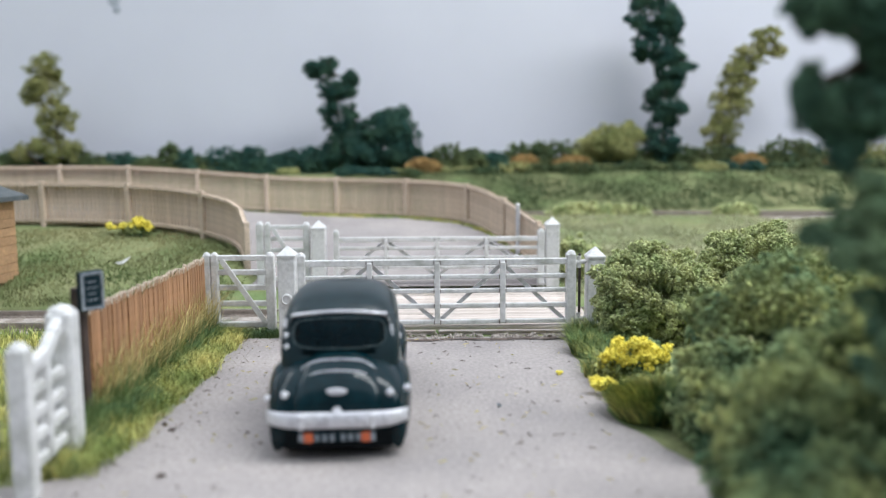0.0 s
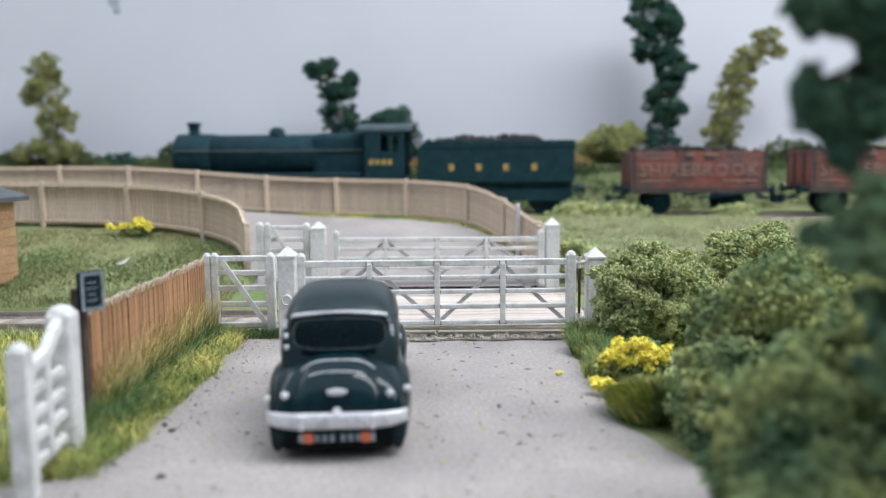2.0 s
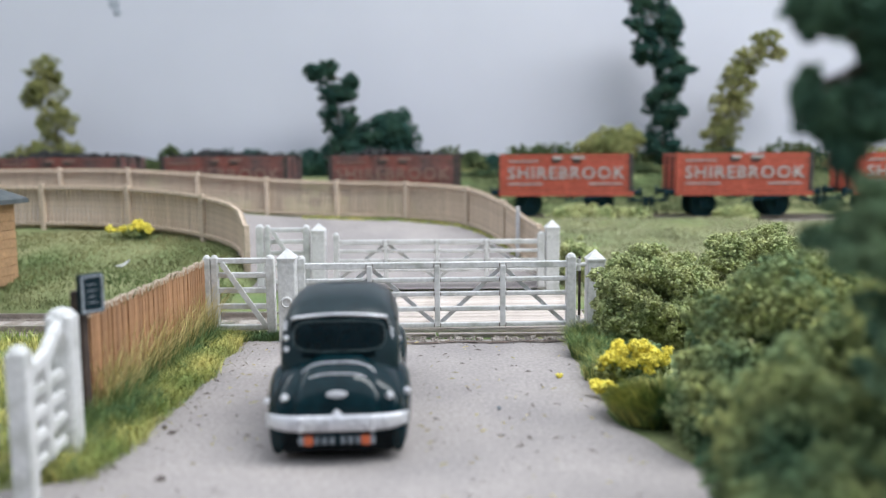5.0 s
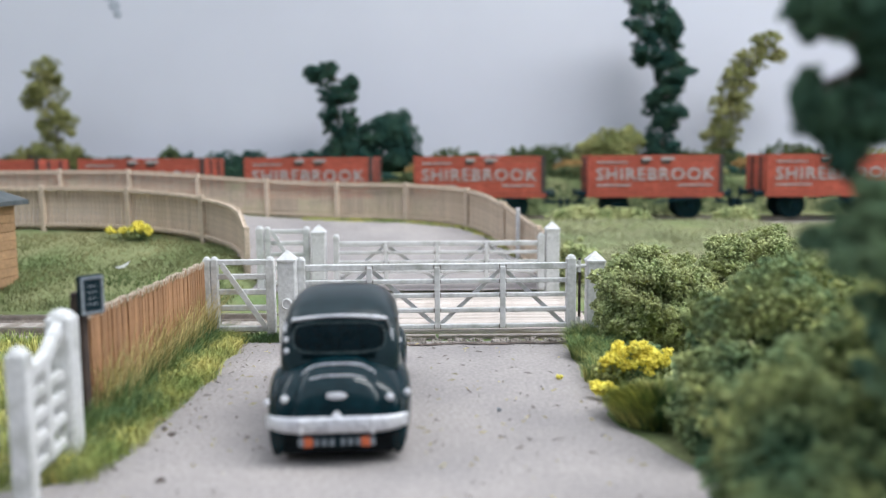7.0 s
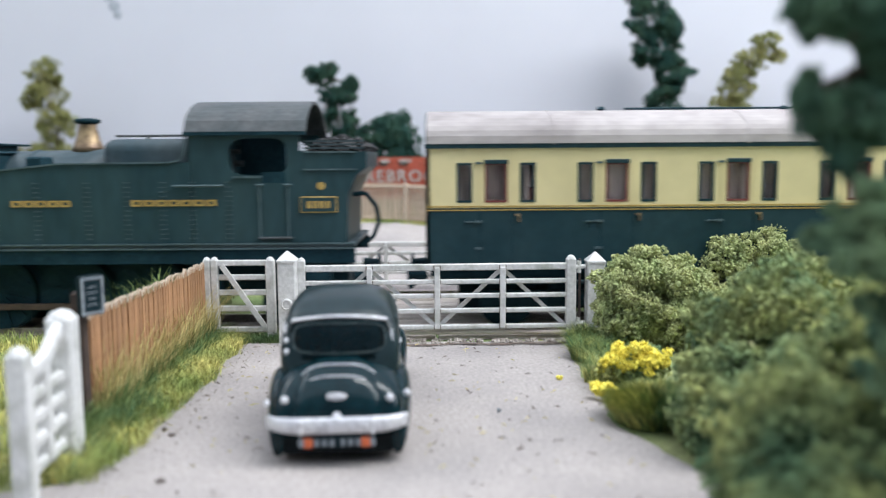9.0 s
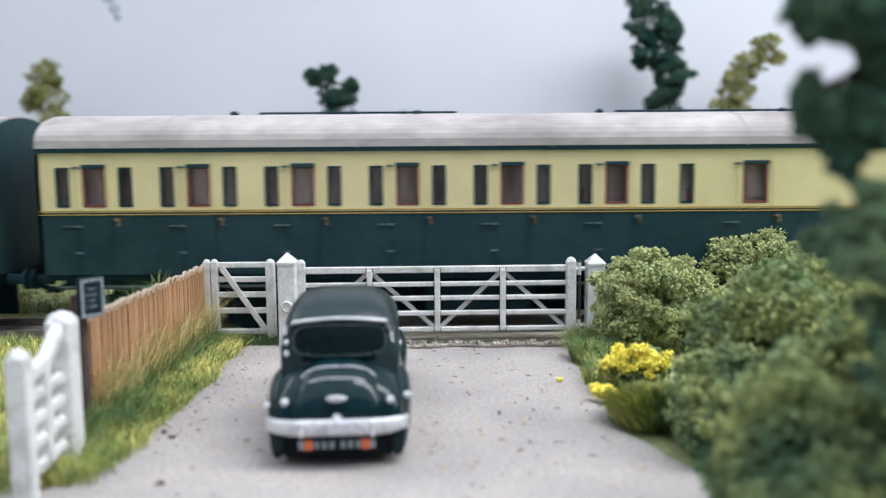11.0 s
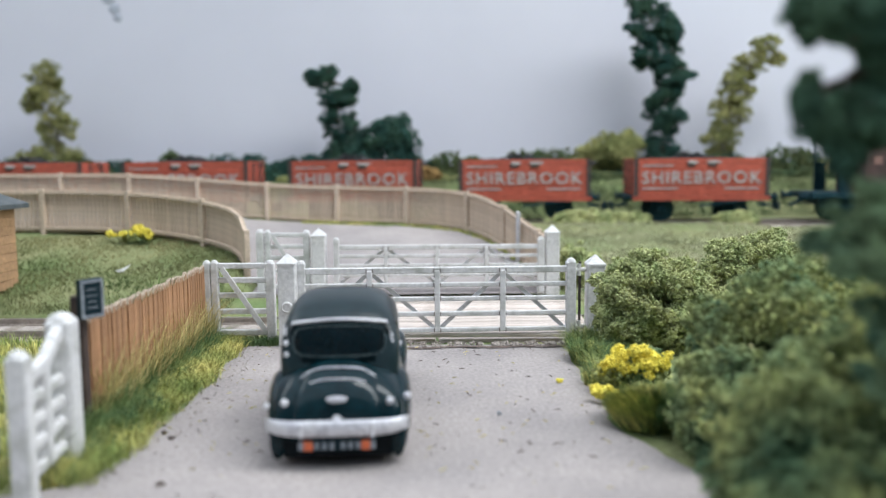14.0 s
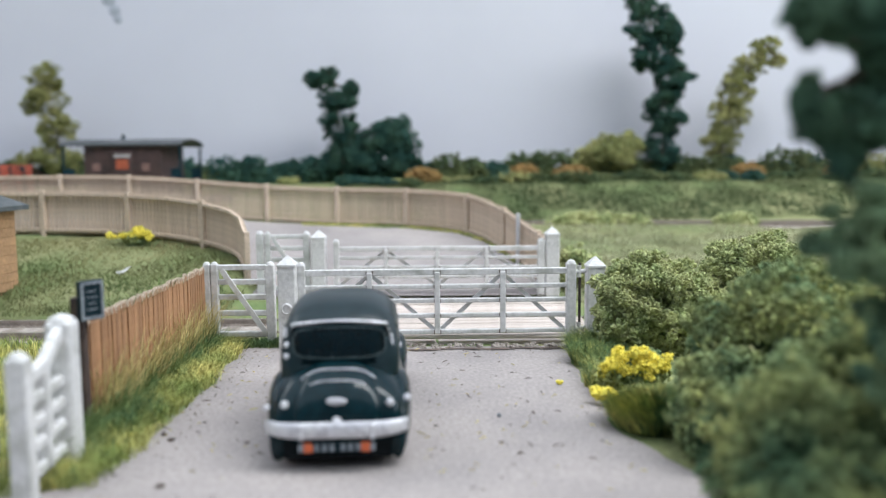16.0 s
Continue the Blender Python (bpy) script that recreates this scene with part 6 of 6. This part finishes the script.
def build_tender():
    t = thing("locomotive_tender", "black tender with four yellow letters and heaped coal", "tender")
    part("frames", boxes((2, 78, -13, 13, 8, 16)), SOOT, t)
    part("tank", boxes((1, 79, -15.6, 15.6, 16, 33.5), bevel=0.5), SOOT, t)
    part("coal_rail", boxes((4, 79, -15.8, -15.0, 33.5, 37), (4, 79, 15.0, 15.8, 33.5, 37), (78, 79, -15, 15, 33.5, 37), bevel=0.2), SOOT, t)
    part("front_rake", prism(bmesh.new(), [(1, 33.5), (4, 33.5), (6, 38.2), (2.5, 35)], -15.4, 15.4, "Y"), SOOT, t)
    foam("coal", [(26, 0, 35, 17, 11, 4.2), (48, 0, 35, 18, 11, 4.6)], 1300, 1.4, COAL, t, "heaped black coal", 9, 0.3)
    for sy in (-1, 1):
        for i, x in enumerate((18, 31.5, 45, 59)):
            part("letter_bar", boxes((x - 1.2, x + 1.2, sy * 15.7 - 0.15, sy * 15.7 + 0.15, 22.2, 25.6), bevel=0.05), GOLD, t, "yellow painted letter block")
        for x in (15, 40, 65):
            disc_wheel("wheel", t, x, sy * 8.6, 7.8)
        part("axle_frame", boxes((5, 75, sy * 13.6 - 0.5, sy * 13.6 + 0.5, 7, 13)), SOOT, t)
    buffers(t, 79, 1, 13)
    return t


def build_wagon(label, paint, ink, loaded, group, seed):
    """A planked open wagon with the body from x = 0 to 65."""
    t = thing("coal_wagon", label, "wagon", group=group)
    L, z0, z1, y0 = 65.0, 13.2, 31.4, 15.6
    pl = (z1 - z0) / 7
    for sy in (-1, 1):
        for k in range(7):
            ya, yb = (-y0, -y0 + 0.9) if sy < 0 else (y0 - 0.9, y0)
            part("plank", boxes((0, 24.2, ya, yb, z0 + k * pl, z0 + (k + 1) * pl - 0.18), (24.5, 40.5, ya, yb, z0 + k * pl, z0 + (k + 1) * pl - 0.18), (40.8, L, ya, yb, z0 + k * pl, z0 + (k + 1) * pl - 0.18)), paint, t)
        o = -y0 - 0.35 if sy < 0 else y0
        # The right strip is always dark, the left one on odd seeds.
        part("corner_plate", boxes((-0.2, 1.9, o, o + 0.35, z0 - 0.5, z1)), WAGONIRON if seed % 2 else paint, t)
        part("corner_plate", boxes((L - 1.9, L + 0.2, o, o + 0.35, z0 - 0.5, z1)), WAGONIRON, t)
        part("door_strap", boxes((23.2, 24.6, o, o + 0.35, z0, z1), (40.4, 41.8, o, o + 0.35, z0, z1)), paint, t)
        part("door_bang", boxes((25.5, 29.5, o - 0.1, o + 0.3, z1 - 4.2, z1 - 1.4), (35.5, 39.5, o - 0.1, o + 0.3, z1 - 4.2, z1 - 1.4)), WAGONIRON, t)
        part("door_plate", boxes((26.0, 30.5, o - 0.2, o + 0.4, z1 - 2.6, z1 - 1.2), (35.0, 41.5, o - 0.2, o + 0.4, z1 - 2.6, z1 - 1.2)), ink, t)
        part("side_rail", boxes((-0.5, L + 0.5, sy * 14.9 - 0.9, sy * 14.9 + 0.9, z0 - 2.6, z0 - 0.2)), paint if seed % 3 else WAGONIRON, t)
        m = at(L / 2, -y0 - 0.36, 18.9) if sy < 0 else at(L / 2, y0 + 0.36, 18.9, rz=180)
        lettering("lettering", "SHIREBROOK", 57.4, 6.2, ink, t, m)
        part("small_text_bar", boxes((4, 21, o, o + 0.2, 16.2, 17.0), (43.5, 60, o, o + 0.2, 16.2, 17.0), (4, 19, o, o + 0.2, 27.4, 28.1)), ink, t)
        part("brake_lever", bar(bmesh.new(), (32, sy * 15.4, 8), (58, sy * 15.4, 11), 0.6, 1.0), SOOT, t)
        for x in (14.5, 50.5):
            disc_wheel("wheel", t, x, sy * 8.6, 6.2)
            part("axle_guard", prism(bmesh.new(), [(x - 5.5, 11), (x + 5.5, 11), (x + 1.6, 5), (x - 1.6, 5)], sy * 11.6 - 0.4, sy * 11.6 + 0.4, "Y"), SOOT, t)
            part("axle_box", boxes((x - 1.8, x + 1.8, sy * 12.6 - 0.8, sy * 12.6 + 0.8, 4.6, 8.2), bevel=0.3), SOOT, t)
    for x in (0.0, L - 0.9):
        for k in range(7):
            part("end_plank", boxes((x, x + 0.9, -y0 + 0.9, y0 - 0.9, z0 + k * pl, z0 + (k + 1) * pl - 0.18)), paint, t)
        e = -0.7 if x < 1 else L
        part("end_stanchion", boxes((e, e + 0.7, -7.2, -5.4, z0 - 2, z1 - 1), (e, e + 0.7, 5.4, 7.2, z0 - 2, z1 - 1)), WAGONIRON, t)
    part("floor", boxes((0.5, L - 0.5, -14.5, 14.5, z0 - 1.2, z0)), WAGONIRON, t)
    if loaded:
        foam("coal_load", [(32, 0, 30.6 if loaded == 1 else 29.8, 28, 13, 2.2 if loaded == 1 else 1.6), (32 if loaded == 2 else 20, 0, 31.4, 8, 7, 2.6)], 700, 1.3, COAL, t, "black coal load", seed, 0.5)
    buffers(t, 0, -1, 12)
    buffers(t, L, 1, 12)
    for x, sx in ((0, -1), (L, 1)):
        part("drawbar", boxes((min(x, x + sx * 10.4), max(x, x + sx * 10.4), -1.0, 1.0, 7.0, 8.0), (x + sx * 9.0 - 0.7, x + sx * 9.0 + 0.7, -4, 4, 5.0, 9.4)), SOOT, t, "dark tension lock coupling")
    return t


def build_brake_van():
    t = thing("brake_van", "brown planked goods brake van with a grey roof and open verandas", "brake van")
    part("platform", boxes((0, 96, -15.5, 15.5, 11.2, 14.2), bevel=0.3), SOOT, t)
    part("footboard", boxes((4, 92, -17.2, -15.6, 6.8, 7.6), (4, 92, 15.6, 17.2, 6.8, 7.6)), SOOT, t)
    part("frame", boxes((6, 90, -11, 11, 8.5, 11.2)), SOOT, t)
    for sy in (-1, 1):
        o = -15.4 if sy < 0 else 14.6
        for k in range(12):
            part("board", boxes((27, 71, o, o + 0.8, 14.2 + k * 2.25, 16.3 + k * 2.25)), VANBROWN, t)
        e = o - 0.3 if sy < 0 else o + 0.8
        part("side_lookout", boxes((44.5, 54.5, sy * 16.2 - 1.2, sy * 16.2 + 1.2, 22, 37.5), bevel=0.4), VANBROWN, t)
        f = sy * 17.4
        part("orange_panel", boxes((46, 53, f - 0.12, f + 0.12, 28.5, 33.5)), VANORANGE, t, "faded orange panel")
        part("white_panel", boxes((45, 54, f - 0.15, f + 0.15, 34.4, 36.2)), WAGONWHITE, t)
        for x in (34, 62):
            part("letter_bar", boxes((x - 2.1, x + 2.1, e, e + 0.3, 27.6, 31.6)), FADEDWHITE, t, "pale painted letter block")
        for x0, x1 in ((14.5, 21), (76, 82)):
            part("veranda_panel", boxes((x0, x1, o, o + 0.8, 14.2, 29)), SOOT, t)
        for x in (14.8, 81.4):
            part("veranda_post", boxes((x - 0.6, x + 0.6, o, o + 1.0, 14.2, 42)), SOOT, t)
        for x in (20, 76):
            disc_wheel("wheel", t, x, sy * 8.6, 6.4)
            part("axle_guard", prism(bmesh.new(), [(x - 6, 11), (x + 6, 11), (x + 2, 4.6), (x - 2, 4.6)], sy * 11.8 - 0.5, sy * 11.8 + 0.5, "Y"), SOOT, t)
    for x in (27, 70.2):
        part("cabin_end", boxes((x, x + 0.8, -14.6, 14.6, 14.2, 41.4)), VANBROWN, t)
    arc = [(-17 + 34 * k / 14, 41.2 + 3.0 * (1 - ((-17 + 34 * k / 14) / 17) ** 2) ** 0.7) for k in range(15)]
    part("roof", prism(bmesh.new(), arc + [(y, z - 0.9) for y, z in arc[::-1]], 13.5, 83, "X"), CABROOF, t, "dull grey curved roof")
    part("stove_pipe", rod(bmesh.new(), (40, 5, 43), (40, 5, 47), 0.9), SOOT, t)
    buffers(t, 0, -1, 12)
    buffers(t, 96, 1, 12)
    for ob in t.children:
        if ob.location.x > 0.001:
            ob.location.x *= 0.91
        else:
            for vert in ob.data.vertices:
                vert.co.x *= 0.91
    return t


def build_trains():
    """Every vehicle with its place behind the head of its train."""
    near, far = [], []
    near.append((build_tank_engine(), 0.0))
    w = []
    for k in range(4):
        w += group_of_three(9.2 + 28.7 * k, 7.5, 5.4, 3.7)
    x = 9.2 + 28.7 * 4
    while x < 215:
        w += group_of_three(x, 6.7, 5.3, 3.4)
        x += 24.8
    near.append((build_coach(w, "cream and dark brown panelled coach with maroon window frames", False, "coaches of the near train"), 151.0))
    L = 242.0
    w = [(L - 34.4, 5.9, 2), (L - 26.0, 5.9, 2), (L - 71.4, 5.9, 1), (L - 87.7, 3.4, 0)]
    x = L - 96.9
    while x > 16:
        w += group_of_three(x - 14.9, 7.45, 5.4, 3.3)
        x -= 24.8
    near.append((build_coach(w, "cream and dark brown panelled brake coach with guard's windows", True, "coaches of the near train"), 403.8))
    # far train
    far.append((build_goods_engine(), 0.0))
    far.append((build_tender(), 139.6))
    worn = build_wagon("weathered brown-red planked coal wagon with faded lettering", WAGONWORN, FADEDWHITE, 1, "weathered wagons of the far train", 51)
    clean = build_wagon("bright red planked coal wagon with white lettering", WAGONRED, WAGONWHITE, 0, "red wagons of the far train", 52)
    laden = build_wagon("bright red planked coal wagon with white lettering and coal", WAGONRED, WAGONWHITE, 2, "laden red wagons of the far train", 53)
    first = {}
    for k in range(28):
        src = worn if k < 6 else clean if k < 20 else laden
        if src.name in first:
            ob = copy_thing(src, Matrix())
        else:
            ob, first[src.name] = src, 1
        far.append((ob, HEAD + WAGON_PITCH * k))
    far.append((build_brake_van(), HEAD + WAGON_PITCH * 27 + 85.0))
    return near, far


HEAD = 246.0
# the near train's head: seconds, millimetres
NEAR_HEAD = ((0, 1420), (9.2, -190), (10.0, -329.2), (11.5, -585.6), (12.2, -703.9), (16.0, -1346.1))
FAR_SPEED, FAR_HEAD, WAGON_PITCH = 193.55, 235.1, 86.07


def roll(engine, radius, run):
    """Driving wheels turn and coupling rods swing as their engine runs towards -x."""
    for ob in engine.children:
        base = ob.name.split(".")[0]
        rows = []
        for k in range(241):
            t = k / 15
            a = run(t) / radius
            if base == "driving_wheel":
                x, y, z = ob.location
                flip = Matrix.Rotation(math.pi, 4, "Z") if y > 0 else Matrix()
                rows.append((t, Matrix.Translation((x, y, z)) @ Matrix.Rotation(-a, 4, "Y") @ flip))
            elif base == "coupling_rod":
                rows.append((t, at(-3.2 * math.sin(a), 0, 3.2 + 3.2 * math.cos(a))))
        if rows:
            walk(ob, rows)


def between(rows, t):
    """A value between timed rows."""
    return float(np.interp(t, [r[0] for r in rows], [r[1] for r in rows]))


def motions():
    times = [0, 0.1, 0.2] + [0.5 * k for k in range(1, 32)] + [15.8, 15.9, 16.0]
    for ob, d in NEAR_TRAIN:
        walk(ob, [(t, at(between(NEAR_HEAD, t) + d, 208.25, 0)) for t in times])
    for ob, d in FAR_TRAIN:
        walk(ob, [(t, at(x, far_line(x), 11.8, rz=far_turn(x + 32))) for t in times for x in (FAR_HEAD - FAR_SPEED * t + d,)])
    roll(NEAR_TRAIN[0][0], 9.1, lambda t: 1420 - between(NEAR_HEAD, t))
    roll(FAR_TRAIN[0][0], 9.0, lambda t: FAR_SPEED * t)


def build_place():
    build_ground()
    build_road()
    build_backdrop()
    build_room()
    near = build_track("near_track", straight(208.25), 0.0, 3300, "near railway track, rusty rails in grey ballast", BALLAST, DUSTYRAIL)
    far = build_track("far_track", far_line, 11.8, 3300, "far railway track on low ballast behind the fences", PALEBALLAST, DUSTYRAIL)
    build_crossing_boards()
    build_gates()
    build_hut()
    build_car()
    trains = build_trains()
    build_plants()
    build_grass()
    build_litter()
    build_picket_fence()
    build_curved_fence("outer_fence", "tan painted fence curving along the outside of the lane", OUTER, 16.6, ground_z, 1.6, 30.5, 11.0)
    build_curved_fence("inner_fence", "tan painted fence curving along the inside of the lane", INNER, 16.0, ground_z, 1.6, 33)
    sleepers(near, straight(208.25), 0.0, -460, 460, DUSTYWOOD, (-41, 40))
    sleepers(far, far_line, 11.8, -460, 460, DUSTYWOOD)
    return trains


NEAR_TRAIN, FAR_TRAIN = build_place()
motions()
